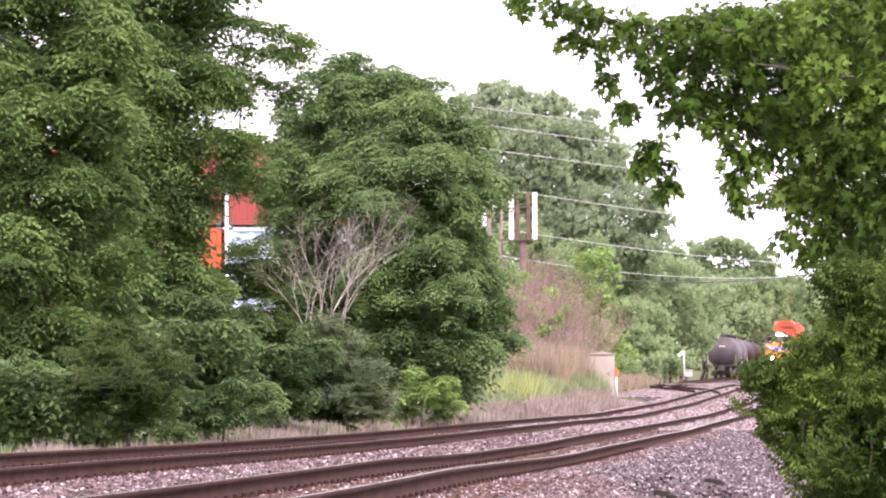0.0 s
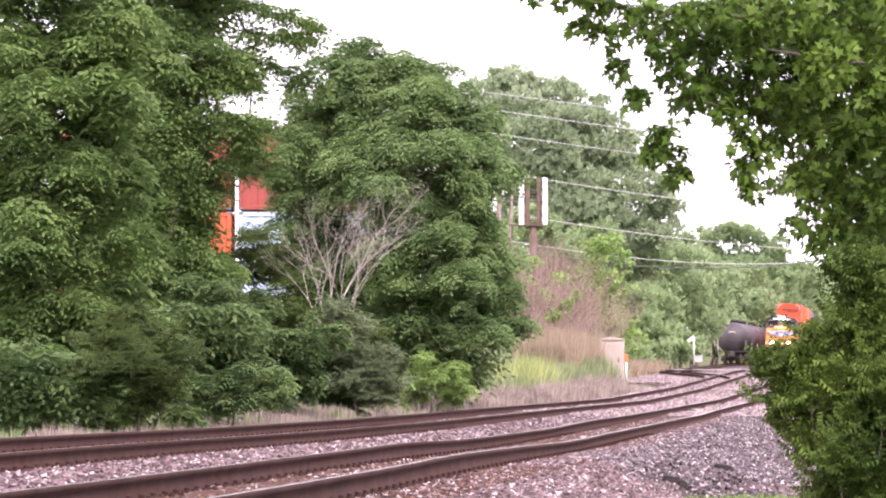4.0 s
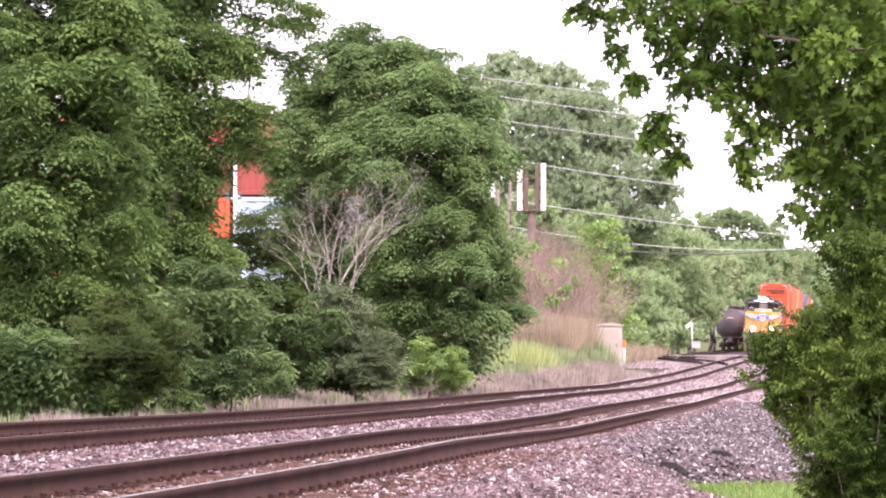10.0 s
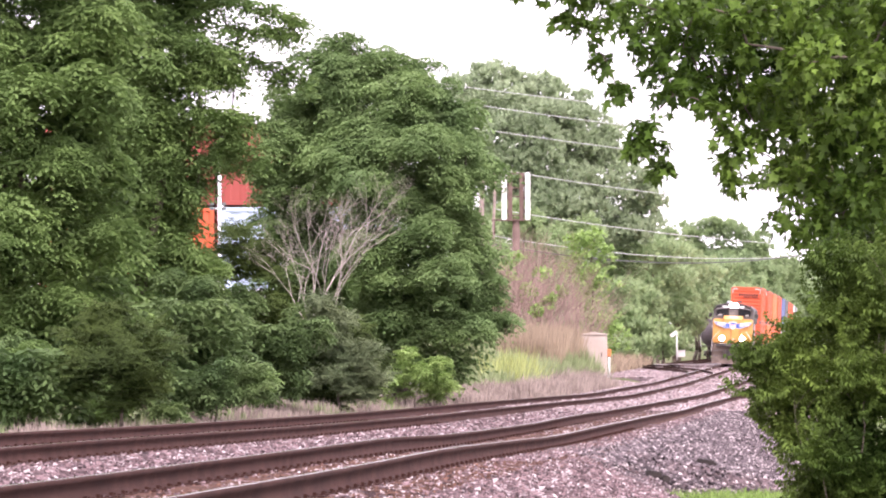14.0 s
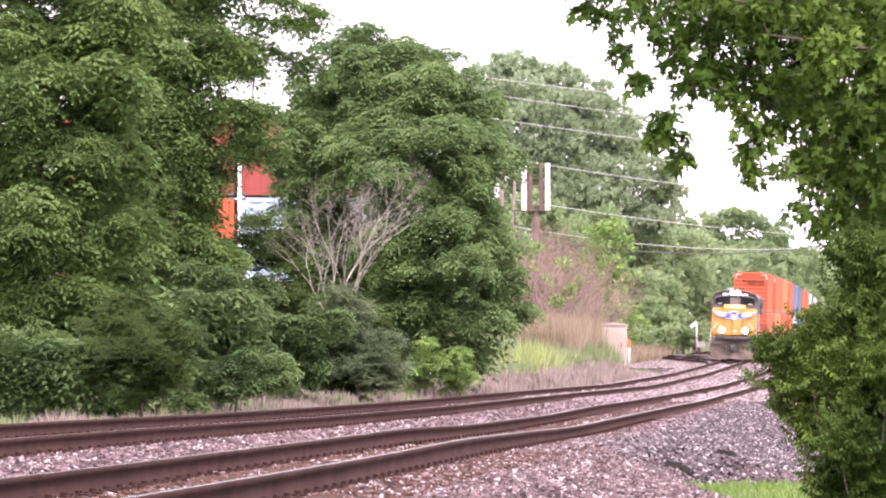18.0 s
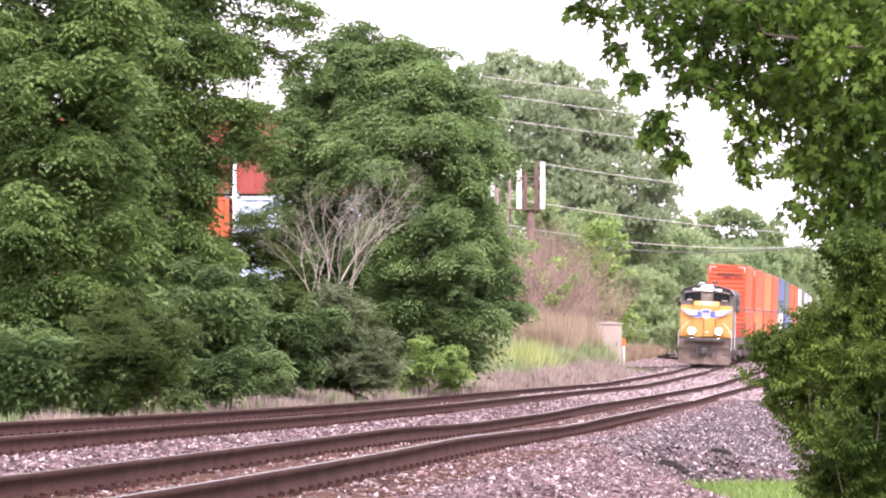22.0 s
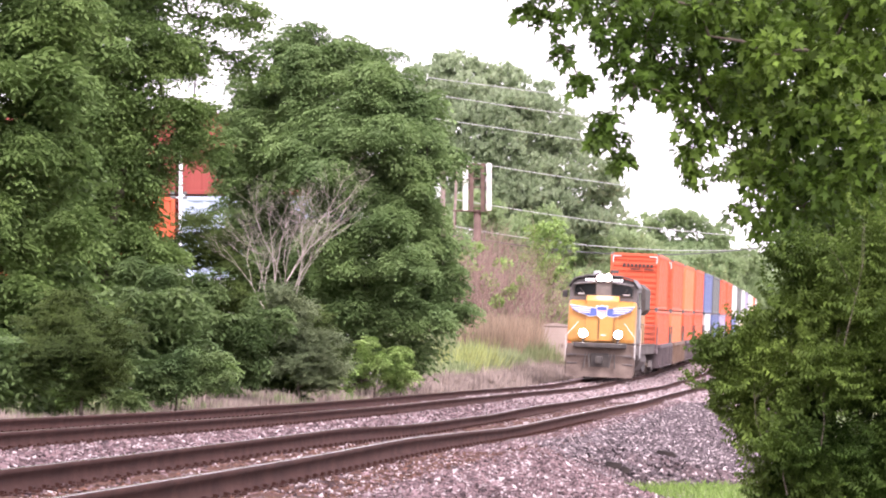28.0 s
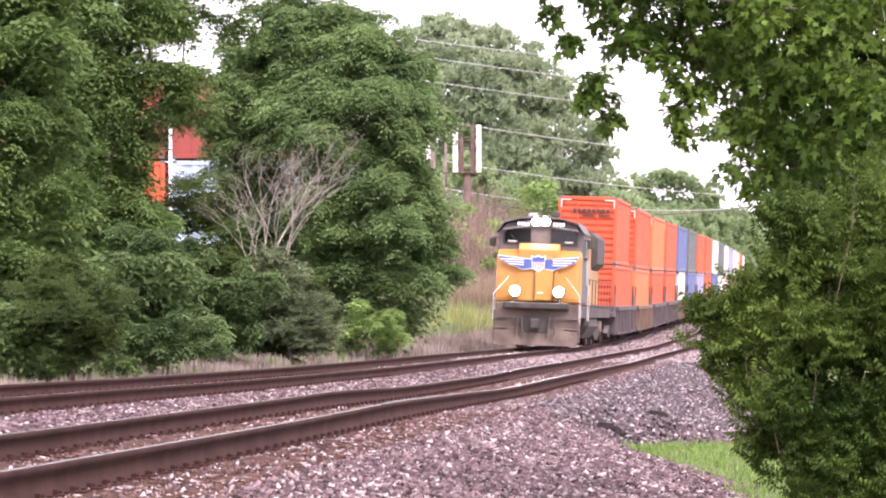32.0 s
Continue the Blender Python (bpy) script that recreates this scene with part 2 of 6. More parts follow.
# ---- ground, ballast and tracks ----
rng = np.random.default_rng(5)


def toe(s):
    """Where the near slope of the ballast ends in the grass."""
    return 6.5 + 0.134 * np.clip(54 - s, 0, 17) + 0.12 * np.sin(s * 1.7) + 0.07 * np.sin(s * 4.1)


def inlet(s):
    """1 beside the camera, where grass reaches in towards the track; 0 beyond, where grey stone lies in a broad heap."""
    return np.clip((54.0 - s) / 3.6, 0, 1)


def hills(s, d):
    """Height of the ground beside the line, without the ballast."""
    r = grade(s, d)
    z = r - 0.85
    left = np.clip((-d - 2.6) / 1.6, 0, 1) * 1.3 + np.clip((-d - 4.0) / 8.0, 0, 1)
    bank = np.exp(-((s - 205) / 45.0) ** 2) * np.clip((-d - 4.5) / 5.0, 0, 1)
    z = z + left * 0.28 + bank * 0.65 + 0.14 * inlet(s) * np.clip((d - toe(s) + 0.35) / 0.4, 0, 1)
    return z


def sheet(name, ss, dd, height, mat, label, kind="structure", rough=0.0):
    S, D = np.meshgrid(ss, dd, indexing="ij")
    x, y, _ = plan(S, D)
    z = height(S, D)
    if rough:
        z = z + rng.normal(0, rough, z.shape) * (S < 120)
    a, b = S.shape
    i = np.arange(a * b).reshape(a, b)
    f = np.stack([i[:-1, :-1], i[:-1, 1:], i[1:, 1:], i[1:, :-1]], -1).reshape(-1, 4)[:, ::-1]
    ob = new(name, mesh_of(name, np.stack([x, y, z], -1), f, mat, smooth=True))
    return tagged(ob, label, name, kind=kind)


def bed(s, d):
    """Height of the ballast's top: flat under the ties, sloping off on both sides."""
    r = grade(s, d) - 0.19
    steep = np.maximum(0, d - 5.9) * 0.54 / (toe(s) - 5.9)
    heap = np.maximum(0, d - SPACING - 2.1) * np.interp(s, [52, 70, 300], [0.20, 0.25, 0.33])
    fall = np.maximum(0, -2.0 - d) * 0.55 + steep * inlet(s) + heap * (1 - inlet(s))
    mid = -0.05 * np.exp(-((d - SPACING / 2) / 0.7) ** 2)
    return r - np.minimum(fall, 1.0) + mid


_ss = np.concatenate([np.arange(-120, 0, 20.0), np.arange(0, 320, 4.0), np.arange(320, 1200, 20.0), np.arange(1200, 3001, 200.0)])
_dd = np.concatenate([-np.geomspace(2000, 14, 24), np.arange(-13, 20, 1.0), np.geomspace(20, 2000, 24)])
sheet("ground", _ss, _dd, lambda s, d: np.where((d > -2.2) & (d < 6.5), hills(s, d) - 0.15, hills(s, d)), SOIL, "weedy green and brown earth beside the railway line")
_bs = np.concatenate([np.arange(-100, 10, 5.0), np.arange(10, 70, 0.25), np.arange(70, 340, 2.0), np.arange(340, 1199, 20.0)])
sheet("ballast", _bs, np.concatenate([np.arange(-3.6, 9.6, 0.2)]), bed, BALLAST, "grey and pinkish crushed stone ballast bed under both tracks", rough=0.012)

RAIL_OUT = [(-0.075, 0), (0.075, 0), (0.075, 0.012), (0.012, 0.035), (0.009, 0.115), (0.036, 0.135), (0.036, 0.165), (0.028, 0.176), (-0.028, 0.176), (-0.036, 0.165), (-0.036, 0.135), (-0.009, 0.115), (-0.012, 0.035), (-0.075, 0.012)]


def rail_mesh(d, ss, drop=0.176, sag=None):
    o = np.array(RAIL_OUT)
    n, k = len(ss), len(o)
    S, O = np.repeat(ss, k), np.tile(o[:, 0], n)
    x, y, _ = plan(S, d + O)
    z = grade(S, d) - drop + np.tile(o[:, 1], n)
    if sag is not None:
        z = z + sag(S)
    i = np.arange(n * k).reshape(n, k)
    j = np.roll(i, -1, 1)
    f = np.stack([i[:-1], i[1:], j[1:], j[:-1]], -1).reshape(-1, 4)
    idx = np.tile(np.isin(np.arange(k), [7]).astype(int), n - 1)
    return mesh_of("rail", np.stack([x, y, z], -1), f, [RUST, SHINE], idx)


def settled(*waves):
    """Where a rail lies high or low: waves of (place, height, length)."""
    return lambda s: sum(h * np.exp(-((s - at) / w) ** 2) for at, h, w in waves)


def tie_mesh():
    return bm_mesh("tie", box((2.6, 0.22, 0.18), (0, 0, -0.09), 0.012), TIE)


def bm_mesh(name, bm, mat):
    me = bpy.data.meshes.new(name)
    bm.to_mesh(me)
    bm.free()
    for m in mat if isinstance(mat, (list, tuple)) else [mat]:
        me.materials.append(m)
    return me


def plate_mesh():
    b = box((0.36, 0.20, 0.03), (0, 0, 0.02))
    for sx, sy, h in ((-0.1, -0.05, 0.03), (-0.1, 0.05, 0.04), (0.1, -0.05, 0.04), (0.1, 0.05, 0.03), (0.15, 0.03, 0.025), (-0.15, -0.03, 0.025)):
        box((0.03, 0.035, h), (sx, sy, 0.02 + h / 2), bm=b)
    return bm_mesh("tie_plate", b, RUST)


TIE_ME, PLATE_ME = tie_mesh(), plate_mesh()
_rs = np.concatenate([np.arange(-60, 340, 1.0), np.arange(340, 1199, 8.0)])


def track(name, d, label, first, count, far, sags):
    t = tagged(new(name), label, "railway track", kind="structure")
    for e, sag in zip((-0.7525, 0.7525), sags):
        piece("rail", rail_mesh(d + e, _rs, sag=settled(*sag)), t, label="rust-brown steel rail with a polished head")
    for i in range(count):
        s = first + i * 0.53
        x, y, a = plan(s, d + rng.normal(0, 0.02))
        piece("tie", TIE_ME, t, pose(float(x), float(y), float(grade(s, d)) - 0.196, 0, 2.2 if d < 1 else 0.5, -math.degrees(float(a)) + rng.normal(0, 0.6)))
        for e in (-0.7525, 0.7525):
            x, y, a = plan(s, d + e)
            if i < 120:
                piece("tie_plate", PLATE_ME, t, pose(float(x), float(y), float(grade(s, d + e)) - 0.196, 0, 0, -math.degrees(float(a))))
    s = np.arange(first + count * 0.53, far, 0.53)
    c = np.array([[-1.3, -0.11], [1.3, -0.11], [1.3, 0.11], [-1.3, 0.11]])
    x, y, a = plan(np.repeat(s, 4) + np.tile(c[:, 1], len(s)), d + np.tile(c[:, 0], len(s)))
    z = grade(np.repeat(s, 4), d + np.tile(c[:, 0], len(s))) - 0.185
    top = np.stack([x, y, z], -1)
    v = np.concatenate([top, top - [0, 0, 0.12]])
    i = np.arange(len(s))[:, None] * 4
    m = len(s) * 4
    f = np.concatenate([i + [0, 1, 2, 3]] + [i + [a0, a0 + m, b0 + m, b0] for a0, b0 in ((0, 1), (1, 2), (2, 3), (3, 0))])
    tagged(piece("far_ties", mesh_of("far_ties", v, f, TIE), t), kind="stuff")
    return t


track("track_1", 0.0, "main line track with rusty rails on wooden ties", 18, 150, 420, ((), ()))
track("track_2", SPACING, "second main track with rusty rails on dirty ties", 14, 150, 420, (((50, 0.024, 4.5), (72, -0.014, 5.0), (84, 0.020, 7.0)), ((41.5, 0.014, 4.0), (57, -0.016, 5.0), (100, -0.035, 10.0))))
for _d, _e in ((0.0, 1.26), (SPACING, 1.8)):
    sheet("fouled_ballast", np.arange(6, 110, 1.0), np.arange(_d - 1.25, _d + _e, 0.25), lambda s, d: bed(s, d) + 0.012, DIRT, "rust-brown fouled ballast between the rails", rough=0.01)


def stones(ss, dd, n, size, seed, height, mat, lean=1.5):
    """Loose angular crushed stones lying on the ballast."""
    r = np.random.default_rng(seed)
    s = ss[0] + (ss[1] - ss[0]) * r.random(n) ** lean
    d = r.uniform(dd[0], dd[1], n)
    x, y, _ = plan(s, d)
    p = np.stack([x, y, height(s, d) + 0.3 * size], -1)
    tet = np.array([[1, 1, 1], [1, -1, -1], [-1, 1, -1], [-1, -1, 1.0]]) * 0.75
    g = size * r.uniform(0.5, 1.35, (n, 1, 1)) ** 1.3 * r.uniform(0.65, 1.3, (n, 4, 1))
    w = tet[None] * g
    q = r.normal(size=(n, 4))
    q /= np.linalg.norm(q, axis=1)[:, None]
    a, b, c, e = q.T
    rot = np.stack([1 - 2 * (c * c + e * e), 2 * (b * c - a * e), 2 * (b * e + a * c), 2 * (b * c + a * e), 1 - 2 * (b * b + e * e), 2 * (c * e - a * b), 2 * (b * e - a * c), 2 * (c * e + a * b), 1 - 2 * (b * b + c * c)], -1).reshape(n, 3, 3)
    v = np.einsum("nij,nkj->nki", rot, w) * [1, 1, 0.8] + p[:, None]
    f = (np.array([[0, 1, 2], [0, 3, 1], [0, 2, 3], [1, 3, 2]])[None] + 4 * np.arange(n)[:, None, None]).reshape(-1, 3)
    return mesh_of("ballast_stones", v, f, [mat, STONE_PALE], np.repeat((r.random(n) < 0.13).astype(int), 4))


for _k, (_sr, _dl, _dh, _n, _sz, _m) in enumerate((((13, 52), 5.95, 9.0, 66000, 0.028, STONE), ((51, 120), 5.75, 9.6, 46000, 0.029, STONE_GREY), ((45, 125), 5.3, 5.85, 9000, 0.028, STONE), ((13, 50), 5.2, 6.1, 2200, 0.026, STONE), ((13, 75), 5.15, 6.15, 16000, 0.021, STONE_RUST), ((13, 90), 3.6, 4.95, 20000, 0.021, STONE_RUST), ((14, 130), 0.95, 3.4, 48000, 0.031, STONE),
                                                 ((20, 100), -3.2, -1.0, 12000, 0.028, STONE), ((14, 125), 3.6, 4.95, 4000, 0.027, STONE), ((20, 120), -0.6, 0.6, 8000, 0.028, STONE),
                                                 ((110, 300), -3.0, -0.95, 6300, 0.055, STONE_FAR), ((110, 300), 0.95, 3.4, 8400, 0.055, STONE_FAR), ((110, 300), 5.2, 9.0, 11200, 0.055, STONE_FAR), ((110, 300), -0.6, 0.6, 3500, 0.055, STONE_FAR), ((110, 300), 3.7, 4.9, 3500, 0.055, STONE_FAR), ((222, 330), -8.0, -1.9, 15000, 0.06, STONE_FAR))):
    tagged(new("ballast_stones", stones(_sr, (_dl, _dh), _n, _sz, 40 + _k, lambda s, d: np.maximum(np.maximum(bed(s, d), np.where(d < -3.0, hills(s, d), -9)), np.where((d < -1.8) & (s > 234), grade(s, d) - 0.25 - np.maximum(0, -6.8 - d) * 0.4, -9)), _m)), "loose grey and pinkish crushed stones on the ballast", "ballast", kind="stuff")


MUD = material("pumped mud", (0.055, 0.037, 0.031), (0.105, 0.074, 0.064), 1.5, 0.9, bump=0.6, bump_scale=25, fine=0.8)


def mud(s0, d0, length, wide, high, seed):
    """A low heap of dried mud, pumped up round a rail joint."""
    r = np.random.default_rng(seed)
    u, w = np.meshgrid(np.linspace(-1, 1, 33), np.linspace(-1, 1, 13), indexing="ij")
    s, d = s0 + u * length / 2, d0 + w * wide / 2
    x, y, _ = plan(s, d)
    z = bed(s, d) - 0.03 + (high + 0.03) * np.clip(1 - u * u, 0, 1) ** 0.7 * np.clip(1 - w * w, 0, 1) ** 0.5 + r.normal(0, 0.008, u.shape)
    i = np.arange(u.size).reshape(u.shape)
    f = np.stack([i[:-1, :-1], i[:-1, 1:], i[1:, 1:], i[1:, :-1]], -1).reshape(-1, 4)[:, ::-1]
    return tagged(new("mud_patch", mesh_of("mud_patch", np.stack([x, y, z], -1), f, MUD, smooth=True)), "pale dried mud pumped up round a rail joint", "mud")


mud(57, 3.84, 9.0, 0.6, 0.035, 1)
mud(55.5, 5.38, 8.0, 0.6, 0.035, 2)


# ---- plants ----
def pinnate(pairs, length, leaf, width, droop):
    """A feather-shaped leaf: leaflets in pairs along a drooping stalk."""
    q = []
    for i in range(pairs):
        u = (i + 0.6) / pairs
        y, z = u * length, -droop * u * u * length
        for sgn in (-1, 1):
            a, k = np.array([0, y, z]), leaf * (1.1 - 0.35 * u)
            tip = a + np.array([sgn * 0.80 * k, 0.45 * k, -0.38 * k])
            mid = (a + tip) / 2
            q.append([a, mid + [0, width / 2, 0.02], tip, mid - [0, width / 2, -0.02]])
    return np.array(q)


def rosette(n, pairs, length, leaf, width, droop, seed):
    """A twig's end: feather-shaped leaves spreading out all round and arching down."""
    r = np.random.default_rng(seed)
    one, q = pinnate(pairs, length, leaf, width, droop), []
    for i in range(n):
        a, b, k = 6.283 * (i + r.uniform(-0.3, 0.3)) / n, r.uniform(-0.25, 0.45), r.uniform(0.75, 1.15)
        m = np.array((Euler((0, 0, a)).to_matrix() @ Euler((b, 0, 0)).to_matrix()))
        q.append(one @ m.T * k)
    return np.concatenate(q)


def tuft(n, length, width, spread, seed):
    """A tuft of narrow blades from one point."""
    r = np.random.default_rng(seed)
    q = []
    for _ in range(n):
        d = np.array([r.normal(0, spread), 1.0, r.normal(0, spread)])
        d = d / np.linalg.norm(d) * length * r.uniform(0.6, 1.1)
        w = np.cross(d, r.normal(size=3))
        w = w / np.linalg.norm(w) * width / 2
        q.append([-w * 0.6, d * 0.5 - w, d, d * 0.5 + w])
    return np.array(q)


def palmate(n, size, seed):
    """A twig's end with lobed leaves, each one polygon of ten corners."""
    r = np.random.default_rng(seed)
    rim = [(0, 0), (0.36, -0.08), (0.25, 0.18), (0.60, 0.50), (0.21, 0.49), (0, 1.05), (-0.21, 0.49), (-0.60, 0.50), (-0.25, 0.18), (-0.36, -0.08)]
    q = []
    for i in range(n):
        m = Euler((r.uniform(-1.5, 0.2), r.normal(0, 0.5), r.uniform(0, 6.28))).to_matrix()
        o = Vector((r.normal(0, 0.5) * size, r.uniform(0, 1.5) * size, r.normal(0, 0.4) * size))
        k = size * r.uniform(0.7, 1.15)
        q.append([tuple(o + m @ Vector((x * k, y * k, 0.14 * k * abs(x)))) for x, y in rim])
    return np.array(q)


def crown(lobes, per_m2, spray, seed, inner=0.25, flat=0.85, sag=0.3, fluff=0.18, up=0.0, split=9, upright=False, clump=(0.30, 0.50), least=4, shell=0.85):
    """Leaf sprays on the tops of many small clumps, which sit on the lobes (x, y, z, radius); some fill the inside."""
    r = np.random.default_rng(seed)
    P, A = [], []
    for x, y, z, rad in lobes:
        clumps = [(np.array([x, y, z]), rad * 0.72, True)]
        for _ in range(split):
            v = r.normal(size=3) + [0, -0.25, 0.25]
            v /= np.linalg.norm(v)
            clumps.append((np.array([x, y, z]) + v * rad * r.uniform(0.62, 0.85) * np.array([1, 1, flat]), rad * r.uniform(*clump), False))
        for c, q, core in clumps:
            n = max(least, int(per_m2 * 4 * math.pi * q * q * (inner if core else 0.9)))
            v = r.normal(size=(n, 3))
            if not core:
                v[:, 2] = np.where(r.random(n) < shell, np.abs(v[:, 2]), v[:, 2])
            v /= np.linalg.norm(v, axis=1)[:, None]
            k = r.uniform(0.3, 1.0, n) if core else np.abs(1 + r.normal(0, fluff, n))
            P.append(c + v * k[:, None] * q * np.array([1, 1, flat]))
            A.append(v * [1, 1, 0.6])
    P, A = np.concatenate(P), np.concatenate(A)
    n = len(P)
    A = A + r.normal(0, 0.3, (n, 3)) + [0, 0, -sag + up]
    A /= np.linalg.norm(A, axis=1)[:, None]
    N = np.array([0, 0, 1.0]) + r.normal(0, 0.4, (n, 3)) + 0.3 * A
    B = np.cross(A, N)
    B /= np.linalg.norm(B, axis=1)[:, None]
    C = np.cross(B, A)
    if upright:
        C = np.array([0, 0, 1.0]) + 0.55 * (A + [0, 0, sag]) + r.normal(0, 0.16, (n, 3))
        C /= np.linalg.norm(C, axis=1)[:, None]
        B = np.cross(C, r.normal(size=(n, 3)))
        B /= np.linalg.norm(B, axis=1)[:, None]
        A = np.cross(C, B)
    t = spray[None] * r.uniform(0.7, 1.25, (n, 1, 1, 1))
    v = P[:, None, None] + t[..., :1] * B[:, None, None] + t[..., 1:2] * A[:, None, None] + t[..., 2:] * C[:, None, None]
    k = spray.shape[1]
    v = v.reshape(-1, 3)
    return v, np.arange(len(v)).reshape(-1, k)


def fill(depth, spans, step, seed, deep=0.4):
    """Lobes that fill an upright outline, given as (height, from x, to x) from the top down."""
    r, out = random.Random(seed), []
    zs = [-s[0] for s in spans]
    z = spans[0][0]
    while z > spans[-1][0]:
        a, b = (float(np.interp(-z, zs, [s[i] for s in spans])) for i in (1, 2))
        n = max(1, round((b - a) / step))
        out += [(a + (b - a) * (i + 0.5) / n + r.gauss(0, 0.2) * step, depth + r.gauss(0, deep), z + r.gauss(0, 0.25) * step, step * r.uniform(0.55, 0.85)) for i in range(n)]
        z -= step * 0.9
    return out


def limbs(bm, base, top, lobes, r0, r):
    """A leaning trunk and a limb to each lobe."""
    base, top = Vector(base), Vector(top)
    prev, pts = base, []
    for i in range(1, 6):
        u = i / 5
        q = base.lerp(top, u) + Vector((r.normal(0, 0.02), r.normal(0, 0.02), 0)) * (top - base).length
        rod(prev, q, r0 * (1 - 0.75 * (i - 1) / 5), r0 * (1 - 0.75 * i / 5), 10, bm)
        pts.append(q)
        prev = q
    todo = [Vector(l[:3]) for l in lobes]
    while todo:
        a, c = min(((p, q) for p in pts for q in todo), key=lambda e: (e[0] - e[1]).length + (0.3 * (e[0] - e[1]).length if e[1].z < e[0].z else 0))
        todo.remove(c)
        w = max(0.12, 0.34 - 0.02 * (len(pts) - 5)) * r0
        m = a.lerp(c, 0.5) + Vector((r.normal(0, 0.06), r.normal(0, 0.06), 0.06)) * (c - a).length
        rod(a, m, w, w * 0.8, 6, bm)
        rod(m, c, w * 0.8, w * 0.5, 6, bm)
        pts.append(c)
    return bm


def tree(name, label, category, base, top, lobes, leaf, spray, per_m2, seed, r0=0.2, bark=None, group="", back=(), **kw):
    """A trunk with limbs and a crown of leaves; base and top are the ends of the trunk. back: lobes of larger leaves that close the crown behind."""
    r = np.random.default_rng(seed)
    t = thing(name, label, category, pose(*base), group)
    inv = Matrix.Translation(-Vector(base))
    bm = limbs(bmesh.new(), base, top, lobes, r0, r)
    bmesh.ops.transform(bm, matrix=inv, verts=bm.verts)
    part("trunk", bm, bark or BARK, t, "brown bark")
    v, f = crown(lobes, per_m2, spray, seed, **kw)
    if back:
        w, g = crown(back, per_m2 * 0.28, spray * 1.7, seed + 500, inner=1.0, split=3, upright=True, sag=0.4, clump=(0.5, 0.7))
        v, f = np.concatenate([v, w]), np.concatenate([f, g + len(v)])
    piece("crown", mesh_of("crown", v - np.array(base), f, leaf), t)
    return t


def bush(name, label, base, lobes, leaf, spray, per_m2, seed, r0=0.05, group="", **kw):
    b = Vector(base)
    return tree(name, label, "bush", base, b + Vector((0, 0, 0.6 * (max(l[2] for l in lobes) - b.z))), lobes, leaf, spray, per_m2, seed, r0, group=group, **kw)


def branching(bm, a, d, length, r, depth, rnd, spread=0.5, lift=0.12, bend=0.2):
    """A bare, forking branch."""
    d = Vector(d).normalized()
    p = Vector(a)
    n = 3
    for i in range(n):
        q = p + d * length / n
        rod(p, q, r * (1 - 0.2 * i), r * (1 - 0.2 * (i + 1)), 4, bm, False)
        p = q
        d = (d + Vector((rnd.gauss(0, bend), rnd.gauss(0, bend), lift * 0.5))).normalized()
        if depth > 0 and i > 0:
            e = (d + Vector((rnd.gauss(0, spread), rnd.gauss(0, spread), rnd.gauss(lift, 0.2)))).normalized()
            branching(bm, p, e, length * rnd.uniform(0.55, 0.8), r * 0.55, depth - 1, rnd, spread, lift, bend)
    if depth > 0:
        branching(bm, p, d, length * 0.7, r * 0.5, depth - 1, rnd, spread, lift, bend)


def blades(name, label, spots, heights, width, mat, seed, lean=0.25, kind="stuff", per=3):
    """Upright narrow blades at spots (x, y, z)."""
    r = np.random.default_rng(seed)
    p = np.repeat(spots, per, 0) + np.concatenate([r.normal(0, 0.06, (len(spots) * per, 2)), np.zeros((len(spots) * per, 1))], 1)
    h = np.repeat(heights, per) * r.uniform(0.55, 1.1, len(p))
    a = r.uniform(0, math.pi, len(p))
    side = np.stack([np.cos(a), np.sin(a), 0 * a], -1) * width / 2
    tilt = np.concatenate([r.normal(0, lean, (len(p), 2)), np.ones((len(p), 1))], 1) * h[:, None]
    v = np.stack([p - side, p + side, p + tilt * 0.6 + side * 0.8, p + tilt, p + tilt * 0.6 - side * 0.8], 1)
    f = np.arange(len(p) * 5).reshape(-1, 5)
    ob = new(name, mesh_of(name, v, f, mat))
    return tagged(ob, label, name.replace("_", " "), kind=kind)


def field(s0, s1, d0, d1, n, seed):
    """Random spots on the ground beside the line."""
    r = np.random.default_rng(seed)
    s, d = r.uniform(s0, s1, n), r.uniform(d0, d1, n)
    x, y, _ = plan(s, d)
    return np.stack([x, y, np.maximum(hills(s, d), np.where((d > -3.6) & (d < 8.0), bed(s, d), -9))], -1), s, d


WALNUT = rosette(6, 3, 0.54, 0.27, 0.13, 1.0, 1)
LOCUST = rosette(6, 3, 0.42, 0.20, 0.088, 1.05, 2)
SHRUB = rosette(4, 3, 0.20, 0.11, 0.055, 0.5, 3)
CEDAR = rosette(5, 5, 0.20, 0.055, 0.026, 0.12, 5)
CLUMP = tuft(5, 0.42, 0.24, 0.9, 4)
BIGCLUMP = tuft(7, 0.75, 0.4, 0.9, 6)
MAPLE = palmate(6, 0.068, 7)
SPRIG = rosette(6, 4, 0.10, 0.034, 0.019, -0.25, 8)

